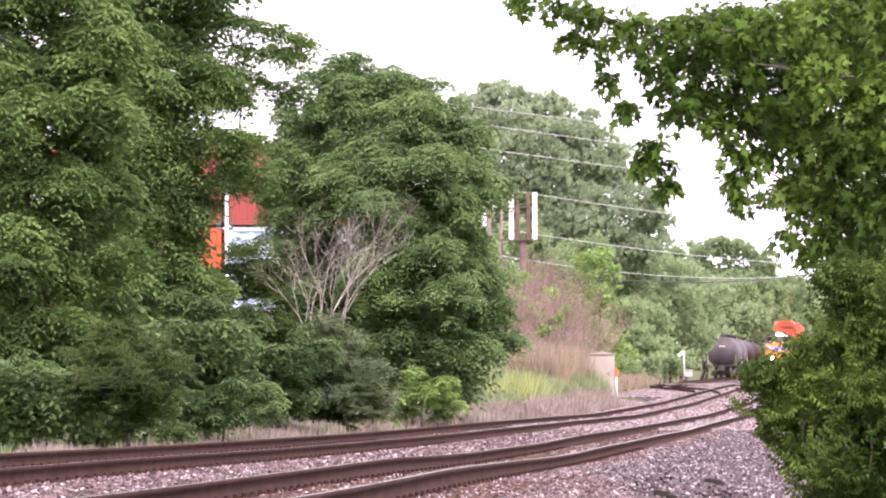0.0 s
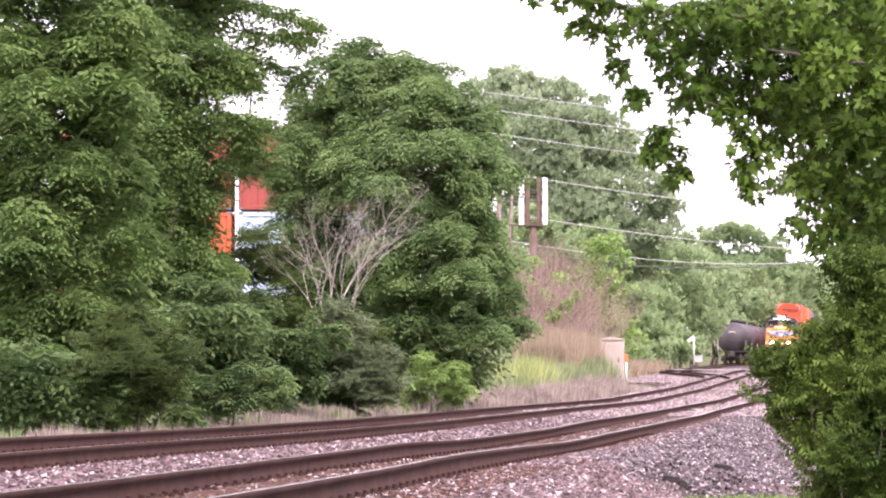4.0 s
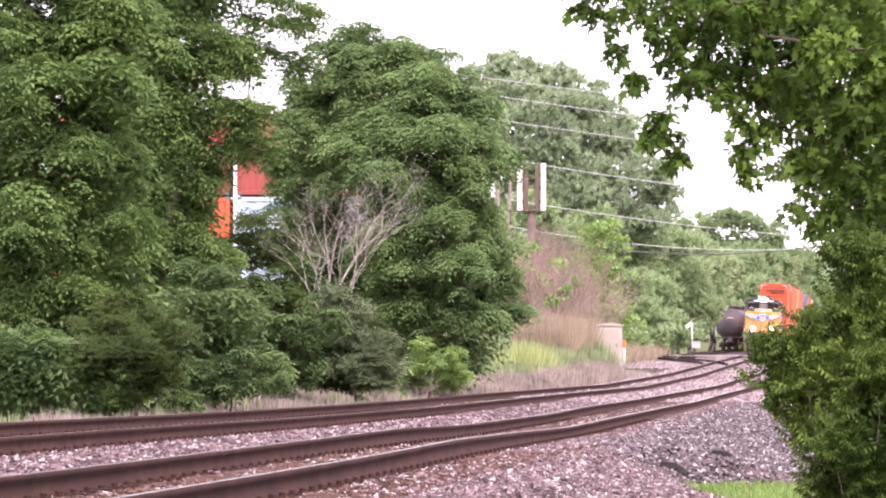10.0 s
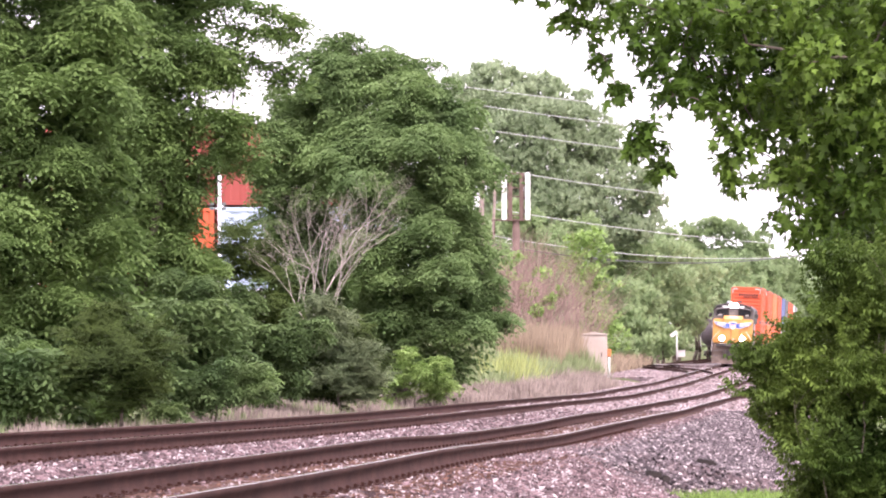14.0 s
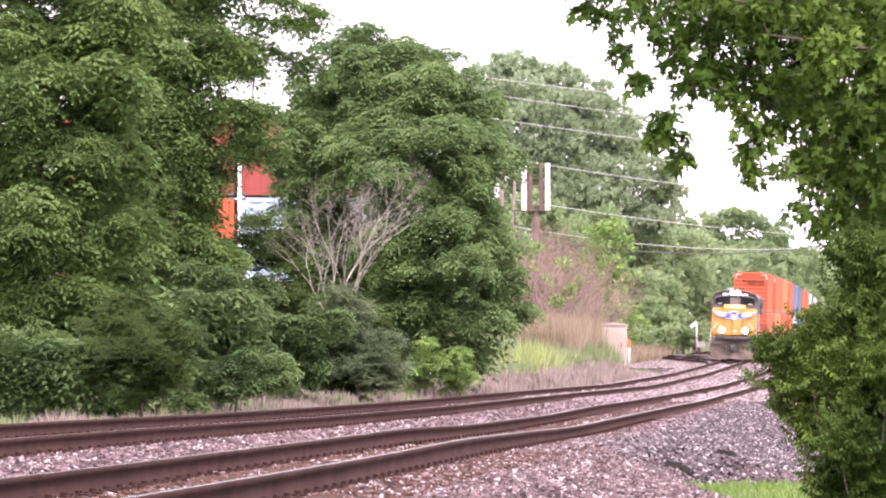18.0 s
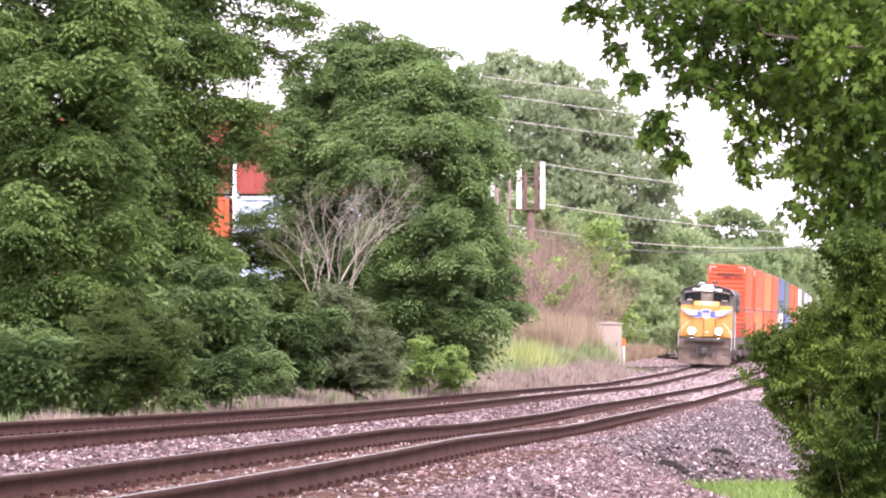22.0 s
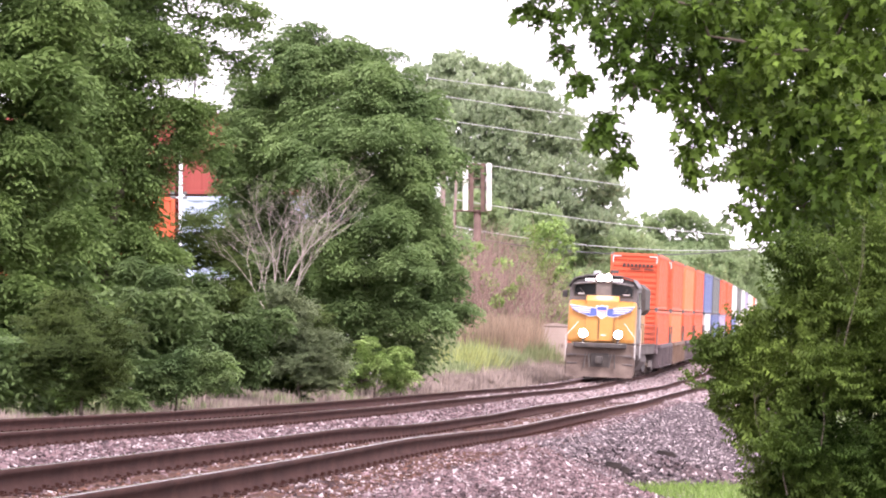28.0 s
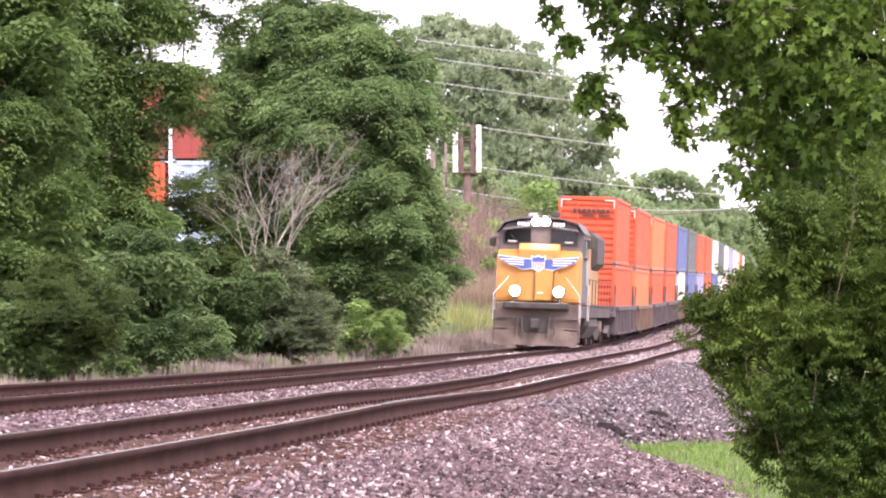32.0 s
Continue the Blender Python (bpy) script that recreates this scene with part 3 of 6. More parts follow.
# the tall walnut beyond the far track
tree("walnut_tree", "tall dense dark green walnut tree beside the railway", "tree", (-0.755, 118, 0.0), (-1.442, 118, 8.539), [
    (-2.575, 118, 10.908, 0.515), (-3.227, 118.5, 10.324, 0.755), (-1.613, 118, 10.118, 0.824), (-0.412, 118.4, 10.05, 0.687), (0.35, 118.3, 9.35, 0.6), (0.85, 118.2, 8.7, 0.6), (-2.472, 117.4, 9.398, 1.064), (-0.669, 117.2, 8.968, 1.064),
    (-3.845, 118.3, 8.711, 0.995), (-4.102, 118, 7.51, 0.893), (-2.3, 116.8, 7.681, 1.287), (-0.24, 116.6, 7.51, 1.373), (1.133, 118, 7.939, 0.79), (1.133, 117.5, 6.823, 0.961),
    (-3.501, 118, 6.308, 1.03), (-1.785, 116.8, 5.965, 1.373), (0.103, 116.5, 5.622, 1.373), (1.219, 117.6, 5.107, 0.893), (-1.442, 117.2, 4.248, 1.459), (0.275, 116.8, 3.734, 1.287),
    (1.304, 118, 4.42, 0.618), (-0.755, 117.5, 2.446, 1.373), (0.79, 117, 2.446, 1.03), (1.819, 117.8, 2.36, 0.618), (-4.531, 118.4, 6.308, 0.687), (-4.617, 118.4, 5.107, 0.721), (-4.874, 118.6, 4.077, 0.687), (-2.986, 117.4, 7.08, 0.858), (-2.729, 118.6, 7.853, 0.79), (-2.472, 118.6, 6.995, 0.79), (-3.158, 118.6, 7.681, 0.687), (2.077, 117.8, 3.39, 0.584), (-2.3, 119, 2.704, 1.03), (-0.069, 118, 0.987, 0.687), (-4.36, 118.4, 8.024, 0.721), (-4.445, 118.4, 9.054, 0.618), (-4.874, 118.4, 6.995, 0.584), (-3.845, 118.8, 4.935, 1.03), (-3.158, 118.8, 3.905, 1.201), (-3.845, 119.2, 3.39, 0.858), (-2.472, 118.4, 4.592, 1.03), (-1.442, 118.8, 2.618, 1.03), (-2.042, 118.8, 1.674, 0.858), (-2.472, 118.5, 1.331, 1.03), (-1.442, 118, 0.987, 0.858), (-1.613, 117, 8.539, 1.03), (-1.098, 116.6, 6.823, 1.201), (0.618, 116.8, 6.308, 0.858), (2.163, 118, 2.618, 0.412)],
    LEAF_MID, WALNUT * 0.60, 9.0, 11, r0=0.28, inner=0.85, sag=0.4, upright=True, fluff=0.12, split=4, clump=(0.50, 0.72), flat=0.88, shell=0.92, back=fill(119.4, [(9.3, -4.0, 0.2), (8, -4.6, 1.4), (6, -4.9, 1.7), (4, -5.1, 1.9), (2.4, -4.4, 1.9), (0.7, -3.6, 1.0)], 1.25, 14))

# the trees beyond the far track, nearer the camera
tree("locust_tree", "large green locust tree with drooping feathery leaves", "tree", (-8.214, 78, -0.2), (-8.101, 78, 7.911), [
    (-8.441, 78, 8.138, 1.135), (-7.193, 78.4, 8.365, 1.021), (-8.214, 77.5, 6.663, 1.135), (-6.853, 78, 7.003, 0.908), (-8.668, 77.7, 5.188, 1.021), (-7.42, 78, 5.302, 1.021), (-8.214, 77.6, 3.827, 1.135),
    (-7.193, 78.2, 3.827, 0.794), (-8.554, 77.7, 2.579, 0.908), (-7.42, 78, 2.692, 0.794), (-9.235, 78, 6.89, 1.021), (-9.235, 78, 3.827, 1.021), (-7.874, 78.2, 9.272, 1.135), (-6.512, 78.3, 8.138, 0.681)],
    LEAF_LEFT, LOCUST * 0.72, 8.0, 21, r0=0.2, inner=0.9, sag=0.5, upright=True, split=4, fluff=0.14, clump=(0.48, 0.72), flat=0.9, shell=0.92, back=fill(78.6, [(9.386, -10.143, -6.285), (1.331, -10.143, -6.285)], 0.72, 5))
tree("locust_tree", "tall green locust tree with a branch reaching out over the scrub", "tree", (-6.477, 92, -0.2), (-6.611, 92, 9.24), [
    (-6.744, 92, 9.507, 1.071), (-5.607, 92, 9.173, 0.589), (-4.737, 92, 9.373, 0.294), (-3.934, 92, 9.266, 0.227), (-4.603, 92.2, 8.276, 0.321), (-3.6, 92.3, 8.196, 0.294), (-2.998, 92.3, 8.062, 0.214), (-5.54, 91.6, 8.169, 0.937),
    (-6.878, 91.5, 8.035, 1.071), (-7.146, 91.7, 6.563, 1.071), (-5.808, 92, 6.831, 0.883), (-4.737, 92.3, 6.724, 0.509), (-6.477, 92, 5.359, 0.803), (-7.28, 91.6, 4.69, 1.071), (-6.075, 91.8, 4.154, 0.803),
    (-7.146, 91.7, 3.218, 0.937), (-5.808, 92.2, 2.95, 0.669), (-4.737, 92.4, 6.162, 0.455), (-6.611, 92, 10.578, 1.204), (-5.406, 92, 10.444, 0.535), (-7.815, 92.2, 10.042, 0.937), (-6.075, 92.3, 6.162, 0.669), (-6.477, 92, 6.296, 0.937), (-5.808, 92.2, 5.493, 0.589), (-5.942, 92.3, 4.422, 0.455), (-5.647, 92.3, 3.833, 0.428), (-6.075, 92.3, 4.797, 0.401), (-6.611, 92, 4.154, 0.937), (-6.075, 92, 3.485, 0.803), (-5.272, 92.3, 3.619, 0.482), (-7.681, 92, 5.76, 0.937), (-4.202, 92.3, 7.165, 0.214), (-4.202, 92.3, 6.296, 0.348), (-7.815, 92, 4.021, 0.937), (-4.9, 92, 9.95, 0.28), (-4.5, 92, 9.95, 0.2), (-4.1, 92, 9.85, 0.18), (-3.7, 92, 9.75, 0.16), (-3.35, 92, 9.62, 0.13), (-3.1, 92, 9.5, 0.1), (-4.4, 92, 9.3, 0.2), (-3.6, 92, 9.2, 0.16), (-3.3, 92, 9.12, 0.12), (-4.6, 92.2, 8.8, 0.22), (-4.2, 92.2, 8.6, 0.2), (-3.8, 92.2, 8.45, 0.22), (-3.3, 92.2, 8.3, 0.22), (-5.25, 91.8, 6.9, 0.5), (-4.65, 91.9, 7.15, 0.42), (-5.35, 91.8, 6.1, 0.45), (-4.55, 91.9, 6.55, 0.36), (-5.6, 91.8, 5.3, 0.4)],
    LEAF_LEFT, LOCUST * 0.76, 7.0, 22, r0=0.22, inner=0.9, sag=0.5, upright=True, split=4, fluff=0.14, clump=(0.48, 0.72), flat=0.9, shell=0.92, least=2, back=fill(92.6, [(10.712, -8.484, -4.871), (7.901, -8.484, -5.005), (7.098, -8.484, -5.808), (5.359, -8.484, -6.075), (1.21, -8.484, -5.272)], 0.85, 6))

# scrub in front of the trees
_scrub = "bushes along the track"
_rr = random.Random(12)
bush("cedar", "dark green red cedar with dense needles", (-5.539, 70, -0.1), [(-5.641, 70, 2.112, 0.611), (-6.15, 70, 1.705, 0.611), (-5.132, 69.8, 1.603, 0.672), (-5.641, 69.7, 1.297, 0.713), (-4.928, 69.8, 1.155, 0.367), (-6.252, 70, 1.155, 0.367), (-5.539, 70, 0.89, 0.407)], LEAF_CEDAR, CEDAR * 1.25, 14.7, 31, group=_scrub, upright=True, inner=0.6)
bush("cedar", "blackish green red cedar under a dead shrub", (-2.531, 100, -0.2), [(-2.676, 100, 2.305, 0.582), (-2.095, 100, 1.869, 0.64), (-2.967, 100, 1.433, 0.873), (-1.949, 100, 1.142, 0.785), (-2.676, 99.7, 0.778, 0.873), (-1.804, 99.6, 0.56, 0.436), (-3.258, 100, 0.56, 0.436)], LEAF_CEDAR, CEDAR * 1.75, 8.7, 32, group=_scrub, upright=True, inner=0.6)
bush("juniper", "grey-green juniper with wispy upright needles", (-2.25, 98.6, -0.2), [(-2.75, 98.6, 2.75, 0.45), (-2.35, 98.6, 2.35, 0.50), (-2.95, 98.6, 2.1, 0.40), (-2.3, 98.4, 1.75, 0.60), (-1.75, 98.4, 1.5, 0.50), (-1.45, 98.4, 1.0, 0.42), (-2.15, 98.3, 1.05, 0.55), (-1.75, 98.3, 0.6, 0.35)], LEAF_GREY, CEDAR * 1.62, 9.5, 37, group=_scrub, upright=True, inner=0.6)
bush("cedar", "tall dark green red cedar behind a dead shrub", (-4.864, 110, -0.2), [(-5.504, 110, 4.736, 0.64), (-4.864, 110, 4.256, 0.704), (-5.824, 110, 3.776, 0.8), (-4.704, 110, 3.136, 0.96), (-5.664, 110, 2.336, 0.96), (-4.544, 110, 1.856, 0.96), (-5.184, 110, 0.896, 0.96), (-4.224, 110, 0.736, 0.64)], LEAF_CEDAR, CEDAR * 1.88, 8.0, 33, group=_scrub, upright=True, inner=0.6)
bush("sumac_bush", "low green sumac bush with feathery leaves", (-7.372, 70, -0.1), [(-7.677, 70, 1.399, 0.611), (-6.964, 70, 1.399, 0.57), (-7.372, 69.8, 1.114, 0.57), (-8.39, 70, 1.196, 0.57), (-6.659, 70, 1.094, 0.346)], LEAF_BUSH, LOCUST * 1.00, 3.3, 41, group=_scrub, sag=0.3, upright=True)
bush("sumac_bush", "rounded mid-green sumac bush", (-5.176, 82, -0.2), [(-5.176, 82, 2.25, 0.668), (-4.461, 82.2, 2.25, 0.596), (-5.534, 82, 1.773, 0.477), (-4.58, 82, 1.535, 0.716), (-5.296, 82, 1.296, 0.596)], LEAF_BUSH, LOCUST * 1.12, 2.7, 42, group=_scrub, sag=0.3, upright=True)
bush("honeysuckle_bush", "leafy green honeysuckle bush at the ballast's edge", (-4.243, 78, -0.2), [(-4.357, 77.8, 1.104, 0.454), (-3.903, 78, 1.217, 0.454), (-4.81, 78, 1.058, 0.408), (-4.016, 77.8, 0.922, 0.34), (-3.449, 78.1, 1.104, 0.454)], LEAF_BUSH, SHRUB * 0.95, 15.0, 43, group=_scrub, upright=True)
bush("honeysuckle_bush", "green honeysuckle bush growing beside dark cedars", (-4.157, 94, -0.2), [(-4.293, 94, 1.877, 0.629), (-3.746, 94, 1.467, 0.547), (-4.567, 94, 1.193, 0.547), (-3.883, 94, 0.783, 0.492)], LEAF_BUSH, SHRUB * 1.2, 10.0, 44, group=_scrub, upright=True)
for _c, _n, _w, _top, _lab in ((-0.66, 46, 0.78, 1.93, "bright yellow-green young bush with upright leafy shoots"), (0.36, 30, 0.57, 1.75, "smaller yellow-green young bush beside dry weeds")):
    _lb = []
    for _j in range(_n):
        _u, _a = _rr.random(), _rr.uniform(-1, 1)
        _lb.append((_c + _a * _w * (0.45 + 0.55 * _u), 115 + _rr.gauss(0, 0.3), _top - 0.37 * abs(_rr.gauss(0, 1)) - 0.4 * _a * _a - 1.05 * _u, _rr.uniform(0.07, 0.15)))
    bush("honeysuckle_bush", _lab, (_c, 116, -0.3), _lb, LEAF_LIGHT, SHRUB * 1.0, 14, 45 + _n, r0=0.03, group=_scrub, upright=True, fluff=0.5, inner=0.7, split=4, least=1)
bush("elder_bush", "dark green elder thicket below the walnut tree", (-3.131, 117, -0.2), [(-4.152, 117, 1.336, 0.851), (-3.131, 117, 0.996, 0.851), (-2.11, 117, 0.826, 0.749), (-3.812, 117, 0.485, 0.681), (-1.43, 117, 0.656, 0.579), (-2.791, 117, 2.017, 0.851), (-4.833, 117, 1.677, 1.021), (-5.684, 117, 1.336, 1.021)], LEAF_MID, SHRUB * 1.4, 8, 47, group=_scrub, upright=True, inner=0.8)
bush("elder_bush", "tangled green undergrowth down to the ground below the trees", (-7.68, 75, -0.1), fill(75.5, [(1.793, -9.753, -4.844), (0.375, -9.753, -4.844)], 0.5, 7), LEAF_BUSH, SHRUB * 1.15, 8, 61, group=_scrub, upright=True, split=6, fluff=0.35)
bush("elder_bush", "dark tangled undergrowth beside the cedars", (-4.789, 93, -0.2), fill(93, [(2.284, -6.277, -2.489), (0.526, -6.141, -3.03)], 0.55, 8), LEAF_BUSH, SHRUB * 1.3, 6.5, 62, group=_scrub, upright=True, split=6, fluff=0.35)
bush("elder_bush", "shaded green undergrowth below the trees", (-8.115, 88, -0.2), [(-8.755, 88, 2.013, 0.896), (-7.475, 88, 2.269, 0.768), (-9.779, 88, 1.757, 0.896), (-6.195, 88, 2.141, 0.768), (-7.987, 88, 1.117, 0.768)], LEAF_BUSH, LOCUST * 1.25, 2.0, 46, group=_scrub, upright=True)
for _k, (_px, _pd, _pz, _m) in enumerate(((-7.83, 70, 0.951, 0), (-6.64, 72, 0.942, 0), (-5.963, 74, 0.848, 0), (-5.151, 78, 0.809, 0), (-4.58, 82, 0.771, 0), (-4.019, 88, 0.81, 0), (-3.549, 100, 0.793, 0), (-2.837, 106, 0.659, 0), (-7.47, 74, 1.365, 0), (-6.626, 78, 1.558, 0), (-5.669, 84, 1.279, 0), (-3.323, 102, 1.125, 0), (-4.703, 94, 2.561, 0), (-5.171, 88, 3.037, 0))):
    _lb = [(_px + _rr.gauss(0, 0.35), _pd + _rr.gauss(0, 0.25), _pz + _rr.uniform(-0.1, 0.3), _rr.uniform(0.22, 0.38) * _pd / 70) for _j in range(5)]
    bush("honeysuckle_bush", "leafy green bush in the tangle along the track", (_px, _pd, _pz - 1.1), _lb, (LEAF_BUSH, LEAF_BUSH, LEAF_LEFT)[_k % 3], SHRUB * 1.0 if _pd < 84 else SHRUB * 1.2, 12 if _pd < 84 else 9, 300 + _k, group=_scrub, upright=True)

# the dead shrub
_rnd = random.Random(4)
_t = thing("dead_shrub", "bare grey dead shrub with forking branches", "shrub", pose(-2.96, 106, -0.2))
for _i, (_dx, _len, _r) in enumerate(((-0.5, 0.95, 0.018), (-0.2, 1.15, 0.024), (0.06, 1.25, 0.03), (0.28, 1.05, 0.022), (0.5, 0.8, 0.016), (-0.75, 0.8, 0.015), (0.1, 1.0, 0.018))):
    _bm = rod((_dx * 0.1, 0, 0), (_dx * 0.4, 0, 2.45), _r * 1.5, _r * 1.25, 7)
    branching(_bm, (_dx * 0.4, 0, 2.45), (_dx * 0.75, _rnd.gauss(0, 0.2), 1.15), _len * 1.32, _r, 5, _rnd, 0.56, 0.07, 0.14)
    part("branch", _bm, DEAD, _t)

# reddish brush and the scrub beyond it
for _i, (_x, _y, _h) in enumerate(((4.421, 232, 7.6), (5.82, 234, 8.6), (7.304, 238, 7.8), (8.908, 244, 6.2), (3.496, 238, 7.4), (5.582, 246, 9.4), (7.127, 250, 8.6), (7.93, 236, 6.4), (4.33, 246, 8.4), (9.855, 250, 5.4), (5.168, 252, 10.2), (6.687, 254, 10), (8.101, 252, 8), (9.533, 256, 6.6))):
    _t = thing("bare_brush", "reddish-brown leafless brush with fine twigs", "shrub", pose(_x, _y, 0.2), "brush round the signal")
    _bm = bmesh.new()
    for _j in range(9):
        branching(_bm, (_rnd.gauss(0, 0.4), _rnd.gauss(0, 0.35), -0.8), (_rnd.gauss(0, 0.3), _rnd.gauss(0, 0.3), 1), _h * 0.42, 0.045, 3, _rnd, 0.36)
    part("twig_tangle", _bm, TWIG, _t)
_wood = "trees behind the signal"
bush("young_tree", "thin yellow-green saplings among bare brush", (5.054, 238, 0.2), [(5.054, 238, 5.843, 0.9), (4.016, 238, 5.15, 0.692), (6.093, 238, 4.804, 0.623), (4.362, 238, 4.112, 0.623), (6.958, 238, 5.843, 0.485), (5.4, 238, 6.881, 0.415), (7.415, 236, 4.094, 0.481), (6.501, 234, 3.566, 0.408), (8.17, 238, 4.804, 0.415)], LEAF_LIGHT, CLUMP * 0.55, 3.4, 51, group=_wood)
tree("young_tree", "light green young tree at the wood's edge", "tree", (11.64, 275, 0.0), (11.64, 275, 7.24), [(11.64, 275, 7.64, 1.36), (10.84, 275, 6.04, 1.44), (12.44, 275, 6.04, 1.36), (11.84, 275, 4.04, 1.6), (11.04, 275, 2.84, 1.44), (12.64, 275, 2.04, 1.6), (10.64, 275, 8.44, 1.04), (12.24, 275, 8.84, 0.96), (10.04, 275, 7.24, 0.96)], LEAF_LIGHT, CLUMP * 0.8, 2.6, 52, group=_wood)
# cottonwoods and woods: their haze is mixed into the leaf colour
tree("cottonwood_tree", "very tall cottonwood, its leaves coloured grey-green for haze", "tree", (8.448, 330, 0.0), (7.968, 330, 22.208), [
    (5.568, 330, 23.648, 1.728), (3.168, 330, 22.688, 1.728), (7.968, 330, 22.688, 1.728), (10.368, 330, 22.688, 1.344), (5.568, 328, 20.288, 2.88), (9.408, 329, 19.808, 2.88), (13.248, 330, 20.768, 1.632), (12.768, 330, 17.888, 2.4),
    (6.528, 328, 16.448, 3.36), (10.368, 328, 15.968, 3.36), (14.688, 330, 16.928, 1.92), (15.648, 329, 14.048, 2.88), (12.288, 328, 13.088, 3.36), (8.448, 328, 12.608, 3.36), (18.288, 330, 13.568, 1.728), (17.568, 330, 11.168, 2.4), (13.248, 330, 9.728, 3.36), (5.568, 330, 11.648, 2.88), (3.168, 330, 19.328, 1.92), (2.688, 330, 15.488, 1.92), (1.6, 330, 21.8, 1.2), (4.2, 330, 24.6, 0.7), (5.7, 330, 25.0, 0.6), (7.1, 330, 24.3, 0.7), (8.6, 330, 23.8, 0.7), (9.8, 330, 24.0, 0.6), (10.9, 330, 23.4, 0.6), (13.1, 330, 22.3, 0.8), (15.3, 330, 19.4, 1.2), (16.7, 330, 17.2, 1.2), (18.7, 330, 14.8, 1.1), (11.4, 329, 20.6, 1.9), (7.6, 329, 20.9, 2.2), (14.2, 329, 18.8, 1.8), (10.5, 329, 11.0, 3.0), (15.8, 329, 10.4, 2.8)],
    LEAF_COTTON_HAZED, CLUMP * 0.95, 4.6, 53, r0=0.4, group=_wood, up=0.75, inner=0.8, clump=(0.36, 0.56), split=8)
tree("cottonwood_tree", "distant cottonwood, its leaves coloured pale green for haze", "tree", (39.028, 520, -0.5), (39.028, 520, 14.177), [
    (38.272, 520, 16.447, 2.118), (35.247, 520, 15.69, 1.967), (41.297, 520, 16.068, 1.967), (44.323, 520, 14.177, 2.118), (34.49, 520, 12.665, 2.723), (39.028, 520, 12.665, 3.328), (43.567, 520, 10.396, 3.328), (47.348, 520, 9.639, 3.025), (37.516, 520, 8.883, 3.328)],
    LEAF_WOOD_HAZED, BIGCLUMP * 0.75, 3.4, 54, r0=0.5, group=_wood, up=0.5, inner=1.1)
_r = random.Random(9)
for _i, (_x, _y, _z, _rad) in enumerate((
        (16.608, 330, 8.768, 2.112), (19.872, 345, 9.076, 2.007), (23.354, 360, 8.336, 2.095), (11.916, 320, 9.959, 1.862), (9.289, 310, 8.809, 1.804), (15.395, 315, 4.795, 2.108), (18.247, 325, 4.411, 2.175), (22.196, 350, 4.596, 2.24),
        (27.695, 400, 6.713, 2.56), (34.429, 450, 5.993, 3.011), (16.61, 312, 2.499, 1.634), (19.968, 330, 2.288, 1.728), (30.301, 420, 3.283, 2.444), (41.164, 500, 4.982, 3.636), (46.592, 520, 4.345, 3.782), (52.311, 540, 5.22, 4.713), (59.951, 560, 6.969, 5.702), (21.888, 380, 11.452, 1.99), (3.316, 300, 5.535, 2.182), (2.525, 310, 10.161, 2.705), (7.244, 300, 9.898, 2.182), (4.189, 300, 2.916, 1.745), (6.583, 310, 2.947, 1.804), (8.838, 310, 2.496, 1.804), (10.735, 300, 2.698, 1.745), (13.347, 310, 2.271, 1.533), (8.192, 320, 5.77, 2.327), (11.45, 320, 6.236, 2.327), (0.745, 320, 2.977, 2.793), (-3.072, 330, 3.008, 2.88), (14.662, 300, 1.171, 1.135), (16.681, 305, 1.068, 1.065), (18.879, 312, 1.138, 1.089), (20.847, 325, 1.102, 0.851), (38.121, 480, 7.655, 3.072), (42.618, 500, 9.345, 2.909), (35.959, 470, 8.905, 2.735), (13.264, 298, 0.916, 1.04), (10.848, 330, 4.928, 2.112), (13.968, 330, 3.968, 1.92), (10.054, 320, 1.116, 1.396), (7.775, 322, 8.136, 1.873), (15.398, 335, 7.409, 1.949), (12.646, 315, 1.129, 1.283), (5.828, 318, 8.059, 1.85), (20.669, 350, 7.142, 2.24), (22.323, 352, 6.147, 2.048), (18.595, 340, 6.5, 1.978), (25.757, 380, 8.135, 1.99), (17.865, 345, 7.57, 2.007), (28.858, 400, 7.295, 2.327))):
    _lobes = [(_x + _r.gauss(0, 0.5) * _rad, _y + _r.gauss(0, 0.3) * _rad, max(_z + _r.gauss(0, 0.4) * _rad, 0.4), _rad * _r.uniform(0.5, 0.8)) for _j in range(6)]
    tree("woodland_tree", "green woodland tree at the side of the line, leaves paled for haze", "tree", (_x, _y, -1.0), (_x, _y, _z), _lobes, LEAF_WOOD_HAZED if _y > 340 else LEAF_FAR_HAZED, CLUMP * 0.85 if _y < 400 else BIGCLUMP * 0.8, 3.2 if _y < 400 else 1.8, 60 + _i, r0=0.2, group=_wood, inner=0.45, up=0.3, clump=(0.36, 0.58), split=7)

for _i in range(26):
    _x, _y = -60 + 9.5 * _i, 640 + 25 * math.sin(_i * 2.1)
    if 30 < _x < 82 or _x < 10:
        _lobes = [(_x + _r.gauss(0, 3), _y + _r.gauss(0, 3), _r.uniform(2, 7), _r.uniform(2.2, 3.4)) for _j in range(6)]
        tree("distant_tree", "distant tree closing the view along the line, leaves paled for haze", "tree", (_x, _y, -1.0), (_x, _y, 6), _lobes, LEAF_WOOD_HAZED, BIGCLUMP, 1.0, 160 + _i, r0=0.25, group="distant trees", split=5)

